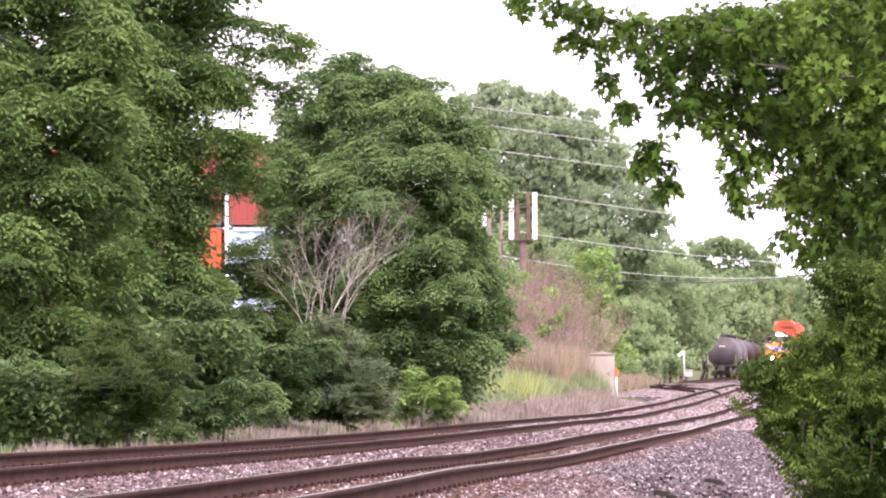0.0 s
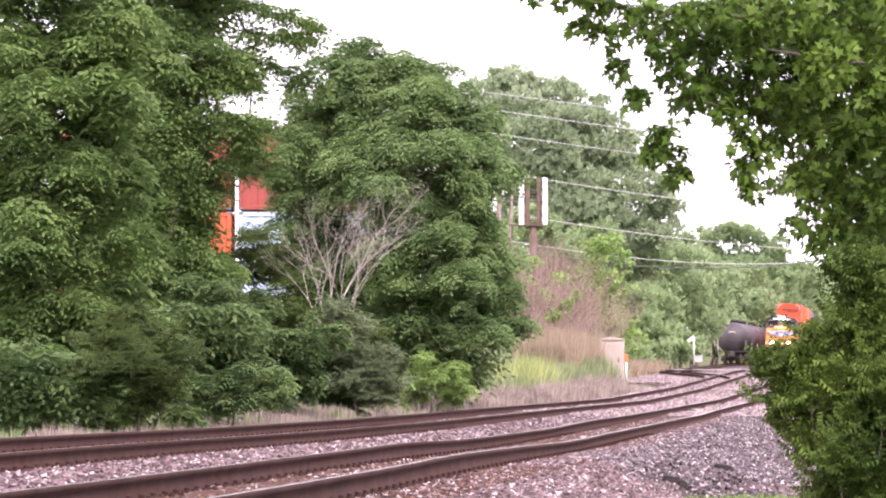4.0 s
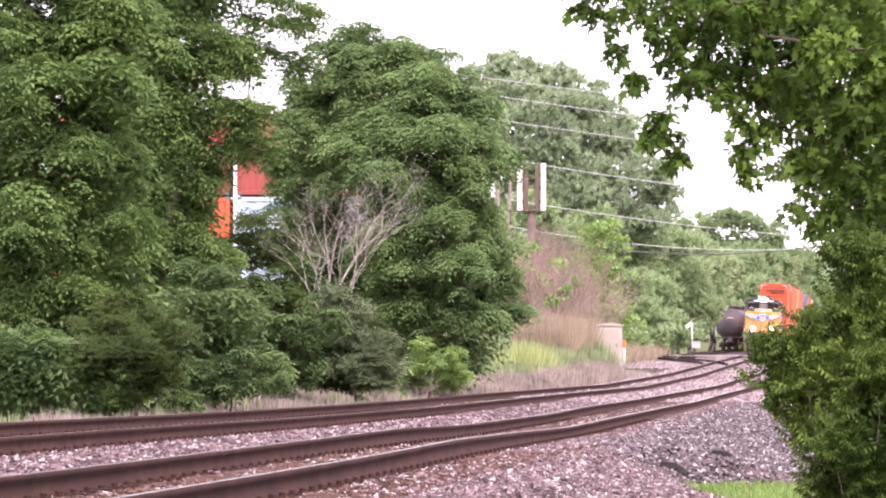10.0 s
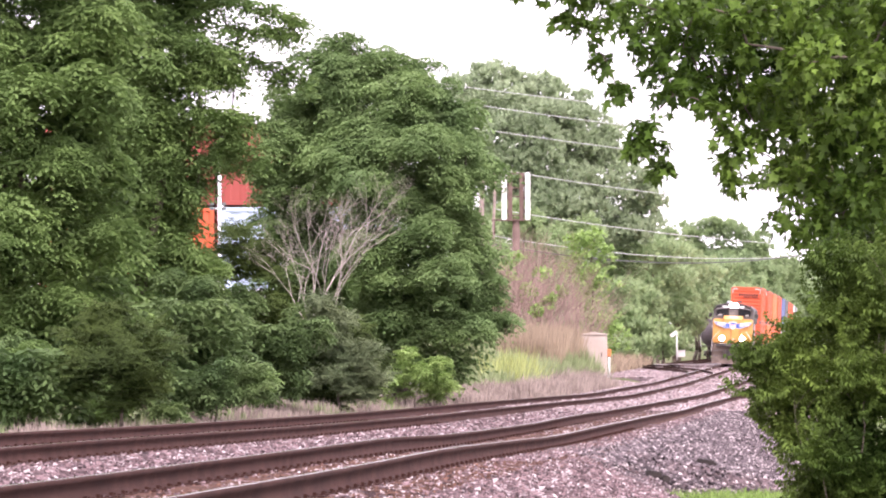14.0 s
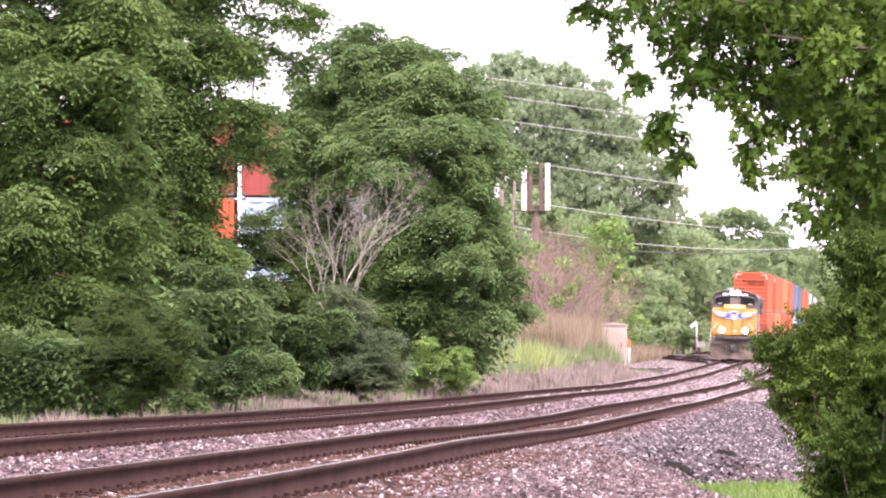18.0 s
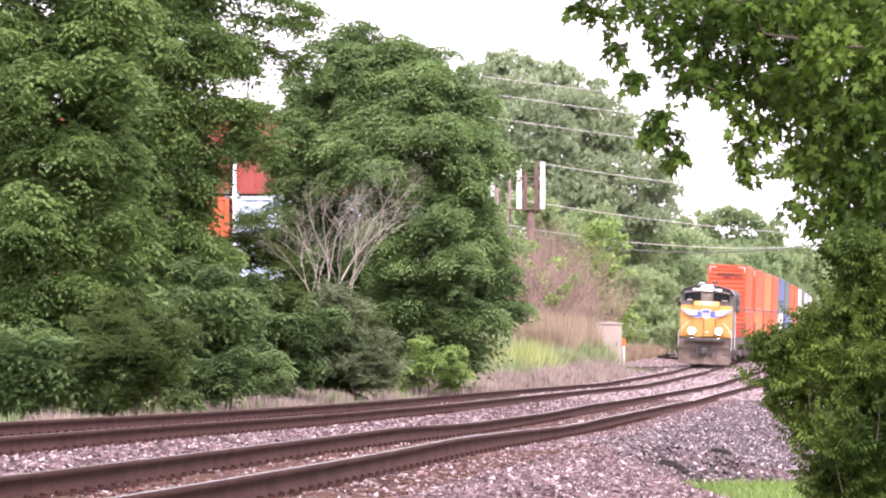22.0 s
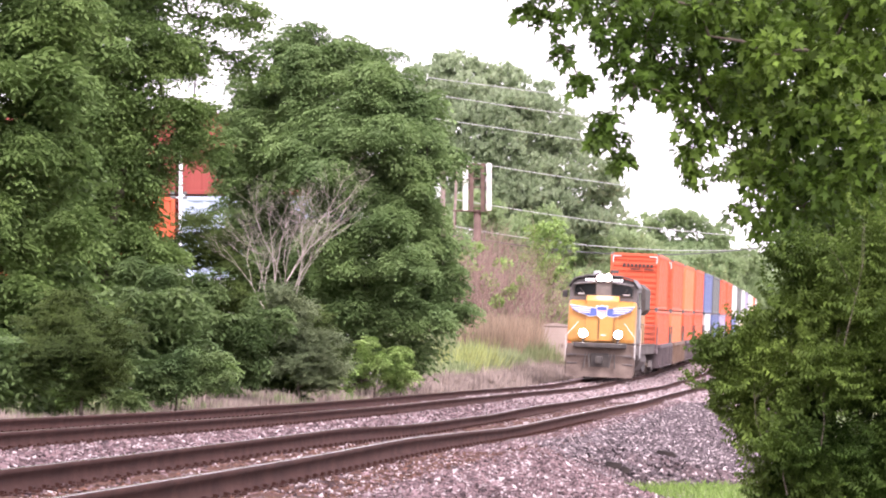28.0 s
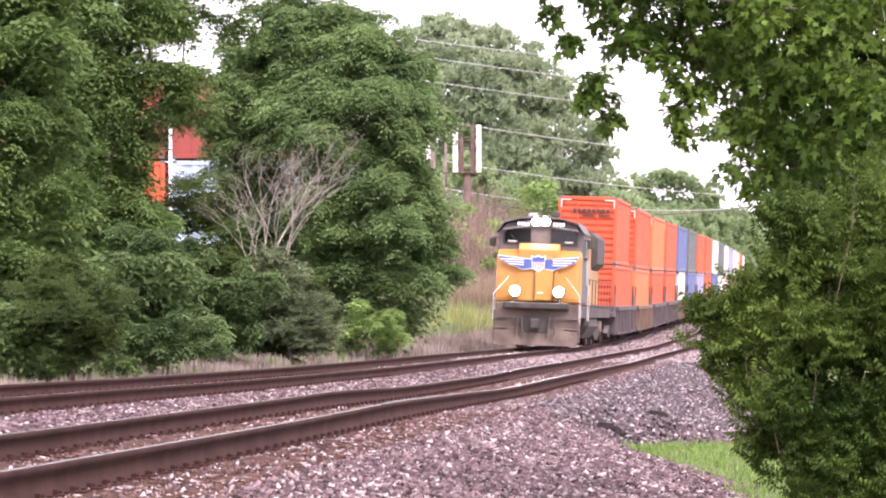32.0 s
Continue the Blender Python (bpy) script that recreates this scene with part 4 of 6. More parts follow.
# the farthest woods, with haze put into their leaf colour
_r2 = np.random.default_rng(77)
_lb = []
for _i in range(50):
    _x = 15 + 2.0 * _i
    _h = 15.5 + 2.2 * math.sin(_x * 0.06) + 1.6 * math.sin(_x * 0.21 + 1)
    _lb += [(_x + _r2.normal(0, 1), 690 + _r2.normal(0, 4), _z + _r2.normal(0, 0.6), _r2.uniform(1.7, 2.6)) for _z in np.arange(0.5, _h, 2.6)]
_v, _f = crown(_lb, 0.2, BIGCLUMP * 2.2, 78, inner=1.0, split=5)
tagged(new("distant_woods", mesh_of("distant_woods", _v, _f, LEAF_WOOD_HAZED)), "woods closing the view far along the line, leaves paled for haze", "woods", kind="stuff")

# the maple and the thicket beside the camera's side of the line
tree("maple_tree", "spreading maple with bright green leaves hanging over the view", "tree", (4.221, 26, 0.3), (4.031, 26, 4.575), [
    (2.708, 26.5, 4.273, 0.416), (2.33, 26, 4.197, 0.227), (2.935, 26, 3.857, 0.416), (2.519, 25.7, 3.819, 0.212), (2.065, 26, 4.159, 0.174), (1.8, 26.2, 4.235, 0.174), (1.535, 26, 4.197, 0.136), (1.271, 26, 4.235, 0.129), (1.044, 26, 4.311, 0.113), (0.817, 26, 4.349, 0.113), (0.59, 26, 4.386, 0.091), (0.93, 26, 4.159, 0.061), (1.101, 26, 4.046, 0.076), (1.195, 26, 3.857, 0.068), (1.271, 26, 3.668, 0.061), (1.422, 26, 3.97, 0.098), (1.535, 26, 3.781, 0.098), (1.725, 26.2, 3.97, 0.151), (1.838, 26.2, 3.743, 0.136), (1.649, 26, 3.63, 0.091), (1.914, 26, 3.554, 0.098), (1.441, 26, 3.422, 0.068), (1.517, 26, 3.271, 0.083), (1.592, 26, 3.138, 0.053), (1.384, 26, 3.309, 0.045), (1.989, 26, 3.384, 0.068), (2.019, 26, 3.195, 0.061), (2.035, 26, 3.063, 0.038), (2.103, 26, 3.29, 0.061), (2.141, 26, 3.97, 0.136), (2.292, 26, 3.668, 0.136), (2.405, 26, 3.403, 0.08), (2.36, 26, 3.176, 0.06), (2.70, 26, 3.365, 0.25), (3.086, 26, 3.214, 0.416), (2.56, 26, 3.025, 0.18), (2.783, 26, 2.836, 0.303), (2.481, 26, 2.76, 0.166), (2.084, 26.2, 3.781, 0.166), (2.141, 26.2, 3.554, 0.136), (2.235, 26.2, 3.384, 0.06), (1.38, 26.6, 4.2, 0.14), (1.62, 26.6, 4.12, 0.2), (1.85, 26.6, 4.0, 0.22), (2.1, 26.7, 4.1, 0.25), (2.35, 26.7, 3.95, 0.25), (1.75, 26.6, 3.75, 0.14), (2.05, 26.6, 3.72, 0.2), (2.35, 26.6, 3.6, 0.2), (2.58, 26.6, 3.75, 0.25), (3.237, 26, 4.311, 0.454), (3.237, 26.3, 2.609, 0.378), (2.708, 26, 2.609, 0.129)],
    LEAF_MAPLE, MAPLE, 62.0, 71, r0=0.05, sag=0.35, fluff=0.4, inner=1.0, split=7, least=2)
tree("box_elder_tree", "dense olive green box elder behind the maple's branches", "tree", (4.286, 29, 0.3), (4.117, 29, 4.198), [
    (2.683, 29, 4.198, 0.253), (3.02, 29, 4.198, 0.422), (3.442, 29, 4.198, 0.464), (2.767, 29, 3.691, 0.253), (3.189, 29, 3.607, 0.422), (3.611, 29, 3.523, 0.464), (2.746, 29, 3.185, 0.236), (3.105, 29, 3.017, 0.38), (3.526, 29, 2.848, 0.422), (2.43, 29, 4.409, 0.169), (2.177, 29, 4.451, 0.143), (3.906, 29, 4.029, 0.464), (3.906, 29, 3.185, 0.464), (3.02, 29, 4.662, 0.38), (3.526, 29, 4.704, 0.422), (3.105, 29, 2.679, 0.169)],
    LEAF_THICKET, SPRIG * 1.3, 45.0, 73, r0=0.15, sag=0.1, fluff=0.5, inner=0.9, upright=True)
_thicket = tree("thicket", "dense green leafy thicket of maple saplings beside the ballast", "bush", (2.849, 24, 0.2), (2.709, 24, 2.213), [
    (2.622, 24, 2.353, 0.189), (2.744, 24, 2.143, 0.3), (2.52, 24, 2.087, 0.175), (2.269, 24, 1.934, 0.154), (2.088, 24, 1.808, 0.112), (2.185, 24, 1.794, 0.14), (2.255, 24, 1.689, 0.244), (2.569, 23.8, 1.654, 0.314), (2.115, 24, 1.585, 0.161), (2.22, 24, 1.375, 0.175),
    (2.499, 23.8, 1.235, 0.314), (2.849, 24, 1.794, 0.349), (2.918, 24, 1.305, 0.384), (2.709, 23.8, 0.886, 0.314), (2.395, 24, 0.991, 0.175), (3.058, 24, 2.213, 0.349), (3.058, 24, 0.817, 0.349), (1.962, 24, 1.871, 0.063), (3.267, 24, 1.759, 0.384), (3.302, 24, 1.27, 0.384), (3.267, 24, 0.817, 0.349), (3.337, 24, 2.213, 0.349), (2.42, 24, 2.45, 0.08)],
    LEAF_THICKET, SPRIG * 1.08, 66.0, 72, r0=0.04, sag=0.0, fluff=0.6, inner=0.7, flat=1.05, split=11, least=1)

for _x, _y, _z, _dx, _len in ((2.30, 23.6, 1.25, -0.35, 0.34), (2.42, 23.55, 1.0, -0.2, 0.40), (2.62, 23.5, 1.3, 0.15, 0.45), (2.75, 23.45, 1.9, 0.25, 0.5)):
    _bm = bmesh.new()
    branching(_bm, (_x - 2.849, _y - 24, _z - 0.2), (_dx, _rnd.gauss(0, 0.2), 1), _len, 0.003, 1, _rnd, 0.5)
    tagged(part("twigs", _bm, BARK, _thicket, "thin grey bare twigs"), kind="stuff")

# grasses and weeds
def tussocks(name, label, ss, dd, n, height, spread, blade, per, mat, seed):
    """Rounded tufts of stems that lean outwards, as one heap of plants."""
    r = np.random.default_rng(seed)
    c, s, d = field(*ss, *dd, n, seed)
    k = per * 12
    h = height * r.uniform(0.6, 1.15, n) * (0.75 + 0.35 * np.sin(s * 0.31) ** 2)
    a, q = r.uniform(0, 6.283, (n, k)), r.random((n, k)) ** 0.6
    root = c[:, None] + np.stack([np.cos(a) * q, np.sin(a) * q, 0 * a - 0.1], -1) * (spread * h / height)[:, None, None] * [1, 1, 1]
    hh = (h[:, None] * (1.05 - 0.5 * q * q) * r.uniform(0.75, 1.1, (n, k)))[..., None]
    tip = root + hh * np.stack([np.cos(a) * q * 0.35 + r.normal(0, 0.1, (n, k)), np.sin(a) * q * 0.35 + r.normal(0, 0.1, (n, k)), 1 + 0 * a], -1)
    w = np.stack([np.sin(a + 1), np.cos(a + 1), 0 * a], -1) * blade
    v = np.stack([root - w * 0.5, root + w * 0.5, root * 0.35 + tip * 0.65 + w, tip, root * 0.35 + tip * 0.65 - w], -2).reshape(-1, 3)
    return tagged(new(name, mesh_of(name, v, np.arange(len(v)).reshape(-1, 5), mat)), label, name.replace("_", " "), kind="stuff")


tussocks("dead_weeds", "mauve-grey tufts of dead weeds along the ballast's edge", (84, 208), (-5.6, -3.0), 370, 1.0, 0.6, 0.018, 9, WEED, 82)
tussocks("dead_weeds", "low brown dead weeds below the bushes", (45, 95), (-4.4, -2.7), 330, 0.55, 0.4, 0.009, 8, WEED, 84)
tussocks("green_weeds", "fresh green weeds among the dead ones", (45, 110), (-4.8, -2.8), 70, 0.6, 0.4, 0.02, 7, GRASS, 85)
tussocks("tall_grass", "tall pale green grass on the bank", (160, 228), (-11.5, -5.4), 800, 1.75, 0.5, 0.028, 4, GRASS, 86)
_p, _s, _d = field(168, 184, -6.8, -5.2, 130, 93)
blades("flowering_weeds", "yellow-green flowering weeds on the bank", _p, 1.75 + 0.35 * np.sin(_s) ** 2, 0.045, GOLDEN, 94, 0.3, per=4)
_p, _s, _d = field(204, 236, -9.2, -6.2, 3200, 87)
blades("dry_reeds", "tan dry reeds on top of the bank", _p, 2.7 + 0.3 * np.sin(_s), 0.04, STRAW, 88, 0.15, per=4)
_p, _s, _d = field(225, 300, -12, -6.5, 3500, 89)
blades("dry_grass", "tan dry grass beside the siding", _p, 1.1 + 0.25 * np.sin(_s * 0.7), 0.04, STRAW, 90, 0.3, per=3)
_p, _s, _d = field(14, 60, 6.5, 14, 17000, 91)
_k = hills(_s, _d) > bed(_s, _d) - 0.03
_p, _s, _d = _p[_k], _s[_k], _d[_k]
blades("lawn_grass", "short green grass at the foot of the ballast", _p, 0.07 + 0.07 * np.sin(_s * 2.3 + _d) ** 2 + 0.06 * (_d > 9.5), 0.011, LAWN, 92, 0.45, per=3)


# ---- lineside things ----
CREAM = material("beige painted steel", (0.42, 0.345, 0.295), (0.50, 0.42, 0.36), 1.2, 0.6, bump=0.1)
WHITE = material("weathered white paint", (0.62, 0.60, 0.58), (0.78, 0.76, 0.74), 2.0, 0.6)
BROWN = material("brown weathered steel", (0.10, 0.06, 0.05), (0.17, 0.11, 0.09), 2.0, 0.8)
POLE = material("weathered pole wood", (0.16, 0.12, 0.10), (0.27, 0.21, 0.18), 3.0, 0.9)
WIRE = material("aluminium wire", (0.42, 0.42, 0.42), (0.5, 0.5, 0.5), 1.0, 0.5)
DARKWIRE = material("black cable", (0.05, 0.05, 0.05), (0.08, 0.08, 0.08), 1.0, 0.6)
ORANGE_SIGN = material("orange plastic", (0.75, 0.16, 0.05), (0.8, 0.2, 0.07), 2.0, 0.5)
CONCRETE = material("concrete", (0.42, 0.40, 0.37), (0.55, 0.52, 0.48), 1.5, 0.9, bump=0.3)

_t = thing("signal_cabinet", "tall beige steel signal cabinet with a shallow peaked roof", "cabinet", pose(9.579, 224, -0.085, 0, 0, -4))
_w, _h = 1.466, 2.281
part("body", box((_w, 1.2, _h), (0, 0, _h / 2), 0.02), CREAM, _t)
part("roof", prism([(-_w / 2 - 0.06, _h), (_w / 2 + 0.06, _h), (_w / 2 + 0.06, _h + 0.04), (0, _h + 0.17), (-_w / 2 - 0.06, _h + 0.04)], "y", -0.68, 0.66), CREAM, _t)
_dr = part("door", box((_w * 0.84, 0.04, _h * 0.86), (0, -0.615, _h * 0.5), 0.012), CREAM, _t)
part("handle", rod((_w * 0.3, -0.68, _h * 0.45), (_w * 0.3, -0.68, _h * 0.56), 0.02), BROWN, _dr, "dark handle")
for _z in (0.86, 0.79):
    part("vent", box((_w * 0.4, 0.03, 0.05), (0, -0.64, _h * _z), 0.008), CREAM, _dr, "slotted vent")
part("footing", box((_w + 0.06, 1.26, 0.6), (0, 0, -0.28), 0.02), CONCRETE, _t, "concrete footing")
_t = thing("marker_post", "white marker post with an orange top beside the cabinet", "post", pose(10.287, 221, -0.057))
part("post", rod((0, 0, -0.2), (0, 0, 0.964), 0.08, 0.06), WHITE, _t)
part("cap", box((0.22, 0.1, 0.4), (0, 0, 1.222), 0.03), ORANGE_SIGN, _t, "orange plastic marker")

_t = thing("railway_signal", "brown steel signal mast carrying two tall white-backed signal heads", "signal", pose(5.627, 248, 0))
_b, _top = 9.539, 12.569
part("mast", rod((0, 0, -0.5), (0, 0, _b), 0.26, 0.24), BROWN, _t)
part("platform", box((2.164, 0.7, 0.09), (-0.5, 0, _b), 0.01), BROWN, _t, "steel grating platform")
part("platform_brace", rod((-1.371, 0, _b), (-1.371, 0, _b - 0.9), 0.04), BROWN, _t)
for _x, _s in ((-0.38, -1), (0.36, 1)):
    part("column", box((0.289, 0.3, _top - _b), (_x, 0, (_b + _top) / 2), 0.02), BROWN, _t)
    _hd = part("signal_head", box((0.325, 0.6, _top - _b), (_x + _s * 0.38, -0.1, (_b + _top) / 2), 0.04), WHITE, _t, "tall white signal background, seen edge-on")
    for _j in range(3):
        part("hood", rod((_x + _s * 0.2, 0.1, _b + 0.6 + 0.85 * _j), (_x + _s * 0.2, 0.4, _b + 0.6 + 0.85 * _j), 0.12), BROWN, _hd, "dark lamp hood")
for _z in (0.1, 0.5, 0.68, 0.98):
    part("crossbar", box((1.0, 0.12, 0.08), (0, 0, _b + (_top - _b) * _z), 0.01), BROWN, _t)
for _j in range(14):
    part("rung", rod((-0.2, -0.25, 0.6 + _j * 0.45), (0.2, -0.25, 0.6 + _j * 0.45), 0.015, seg=5), BROWN, _t)

_t = thing("switch_stand", "slim white switch stand with a tilted target", "switch stand", pose(18.24, 285, 0.715))
part("post", rod((0, 0, -0.3), (0, 0, 1.658), 0.05, 0.045), WHITE, _t)
part("target", box((0.55, 0.04, 0.26), (-0.22, -0.05, 1.575), 0.01, rot=(0, -38, 0)), WHITE, _t, "white tilted target blade")
_t = thing("relay_box", "small grey metal relay box on the ground", "box", pose(18.855, 290, 0.608))
part("body", box((0.633, 0.5, 0.464), (0, 0, 0.211), 0.02), CONCRETE, _t)
part("lid", box((0.675, 0.56, 0.05), (0, 0, 0.456), 0.015), CONCRETE, _t)

_t = thing("utility_pole", "slim grey utility pole with a crossarm", "utility pole", pose(4.497, 262, 0))
part("pole", rod((-0.5, 0, -0.5), (0.1, 0, 13.776), 0.13, 0.09), POLE, _t)
_ca = part("crossarm", box((0.838, 0.12, 0.12), (0, 0, 13.471), 0.01), POLE, _t)
for _x in (-0.38, 0.05, 0.38):
    part("insulator", rod((_x, 0, 13.471 + 0.06), (_x, 0, 13.471 + 0.26), 0.05, 0.03), WHITE, _ca, "white insulator")
_t = thing("utility_pole", "stout wooden utility pole half hidden by the walnut tree", "utility pole", pose(2.971, 215, 0))
part("pole", rod((0, 0, -0.5), (0, 0, 11.726), 0.17, 0.13), POLE, _t)
part("crossarm", box((2.2, 0.12, 0.12), (0, 0, 11.1), 0.01), POLE, _t)


def wire(label, a, b, sag, r, mat):
    a, b = Vector(a), Vector(b)
    pts = [a.lerp(b, u / 30) + Vector((0, 0, -sag * 4 * (u / 30) * (1 - u / 30))) for u in range(31)]
    v = [p + Vector((0, math.cos(k * 1.2566) * r, math.sin(k * 1.2566) * r)) for p in pts for k in range(5)]
    f = [(5 * i + k, 5 * i + (k + 1) % 5, 5 * i + 5 + (k + 1) % 5, 5 * i + 5 + k) for i in range(30) for k in range(5)]
    tagged(new("overhead_wire", mesh_of("overhead_wire", v, f, mat)), label, "wire", "overhead wires")


for _x, _y, _top in ((-3.201, 262, 20.14), (34.368, 330, 21.248)):
    _t = thing("utility_pole", "tall wooden utility pole largely hidden by foliage", "utility pole", pose(_x, _y, 0))
    part("pole", rod((0, 0, -0.5), (0, 0, _top), 0.2, 0.14), POLE, _t)
    for _z in (0.6, 2.2):
        part("crossarm", box((0.14, 2.4, 0.12), (0, 0, _top - _z), 0.01), POLE, _t)
for _a, _b, _sag in (((-3.201, 262, 19.759), (34.368, 330, 20.096), 0.3), ((-3.201, 262, 18.768), (34.368, 330, 18.128), 0.3), ((-3.201, 262, 17.167), (34.368, 330, 16.112), 0.3), ((4.497, 262, 13.433), (34.368, 330, 12.992), 0.4), ((4.497, 262, 10.727), (34.368, 330, 9.728), 0.4), ((4.497, 262, 8.898), (34.368, 330, 9.152), 0.9)):
    wire("pale overhead wire crossing above the tracks", _a, _b, _sag, 0.028, WIRE)
wire("dark sagging cable above the tracks", (4.497, 262, 8.326), (34.368, 330, 9.488), 1.2, 0.045, DARKWIRE)

# ---- the siding with its turnout ----
def siding_d(s):
    """The siding leaves the far track at 236 m and runs beside it from 296 m on."""
    u = np.clip((np.asarray(s, float) - 236) / 60, 0, 1)
    return -4.7 * u * u * (3 - 2 * u) - 1.2 * np.exp(-((np.asarray(s, float) - 288) / 20.0) ** 2)


_t = tagged(new("track_3"), "rusty siding track ending beside the main line", "railway track", kind="structure")
_ss3 = np.concatenate([np.arange(239, 300, 1.0), np.arange(300, 620, 4.0)])
for _e in (-0.7525, 0.7525):
    piece("rail", rail_mesh(siding_d(np.repeat(_ss3, len(RAIL_OUT))) + _e, _ss3, 0.172), _t)
for _s in np.arange(252, 345, 0.6):
    _px, _py, _pa = plan(_s, float(siding_d(_s)))
    piece("tie", TIE_ME, _t, pose(float(_px), float(_py), float(grade(_s, -4.7)) - 0.205, 0, 0, -math.degrees(float(_pa))))
sheet("siding_ballast", np.arange(238, 620, 4.0), np.arange(-9.0, -1.7, 0.4), lambda s, d: grade(s, d) - 0.25 - np.maximum(0, -6.8 - d) * 0.4 - np.maximum(0, 250 - s) * 0.03, BALLAST, "pale crushed stone ballast under the siding")
ROAD = material("pale worn crossing surface", (0.20, 0.17, 0.165), (0.30, 0.26, 0.25), 0.6, 0.9, fine=0.4)
sheet("crossing_road", np.arange(297, 304.1, 1.0), np.arange(-9, 7.1, 0.5), lambda s, d: grade(s, d) - 0.03 - np.maximum(0, -7.5 - d) * 0.1, ROAD, "pale worn road surface crossing the tracks")
OLD_WOOD = material("rotten black timber", (0.022, 0.017, 0.015), (0.05, 0.038, 0.034), 5.0, 0.95, bump=0.5)
for _s, _d, _l, _turn in ((52.1, 6.8, 0.24, 8), (54.8, 7.4, 0.30, -12), (52.1, 6.95, 0.12, 30)):
    _px, _py, _pa = plan(_s, _d)
    _t = thing("timber_scrap", "blackened splintered piece of old tie lying on the ballast", "timber", pose(float(_px), float(_py), float(bed(_s, _d)) + 0.015, 4, 5, _turn))
    part("beam", prism([(-_l / 2, 0), (_l * 0.42, -0.01), (_l / 2, 0.03), (_l * 0.3, 0.075), (-_l * 0.38, 0.085), (-_l / 2, 0.05)], "y", -0.04, 0.04, 0.008), OLD_WOOD, _t)

# ---- tank cars standing on the siding ----
TANK = material("dirty black tank paint", (0.045, 0.036, 0.04), (0.10, 0.08, 0.085), 0.8, 0.65, bump=0.05)
STEEL = material("grimy dark steel", (0.045, 0.04, 0.038), (0.10, 0.085, 0.075), 2.5, 0.7, 0.1, fine=0.4)
WHEEL = material("wheel steel", (0.10, 0.075, 0.06), (0.18, 0.14, 0.11), 3.0, 0.6, 0.4)
MARK = material("pale stencil paint", (0.55, 0.45, 0.38), (0.62, 0.52, 0.44), 3.0, 0.7)


def wheel_mesh():
    b = rod((-0.06, 0, 0), (0.06, 0, 0), 0.46, seg=14)
    rod((-0.075, 0, 0), (-0.05, 0, 0), 0.49, seg=14, bm=b)
    rod((-0.10, 0, 0), (0.14, 0, 0), 0.13, seg=12, bm=b)
    return bm_mesh("wheel", b, WHEEL)


WHEEL_ME = wheel_mesh()


def side_frame():
    b = prism([(-1.5, 0.42), (-1.2, 0.62), (-0.5, 0.75), (0.5, 0.75), (1.2, 0.62), (1.5, 0.42), (1.2, 0.34), (0.5, 0.22), (-0.5, 0.22), (-1.2, 0.34)], "x", -0.08, 0.08, 0.02)
    return bm_mesh("side_frame", b, STEEL)


SIDE_ME = side_frame()


def truck(parent, y, axles=2, gap=1.75):
    """A wheel truck under a car: side frames, wheels and bolster, as parts of the car."""
    t = part("truck", box((2.0, 0.45, 0.3), (0, y, 0.55), 0.03), STEEL, parent)
    for sx in (-1, 1):
        f = piece("side_frame", SIDE_ME, t, pose(sx * 1.02, y, 0))
        f.scale = (1, 1.0 if axles == 2 else 1.35, 1)
        for i in range(axles):
            piece("wheel", WHEEL_ME, t, pose(sx * 0.76, y + (i - (axles - 1) / 2) * gap, 0.46, 0, 0, 0 if sx > 0 else 180))
    return t


def on_line(s_mid, half, d=0.0, track_d=None):
    """The pose of a vehicle whose trucks stand half before and behind s_mid, facing down the line."""
    p = []
    for s in (s_mid - half, s_mid + half):
        e = d if track_d is None else float(track_d(s))
        x, y, _ = plan(s, e)
        p.append(Vector((float(x), float(y), float(grade(s, e)))))
    f = (p[0] - p[1]).normalized()
    lean = CANT_FAR / 1.505 if track_d is None else 0.0
    r = (f.cross(Vector((0, 0, 1))).normalized() + Vector((0, 0, lean))).normalized()
    u = r.cross(f)
    m = Matrix((r, f, u)).transposed().to_4x4()
    return Matrix.Translation((p[0] + p[1]) / 2) @ m


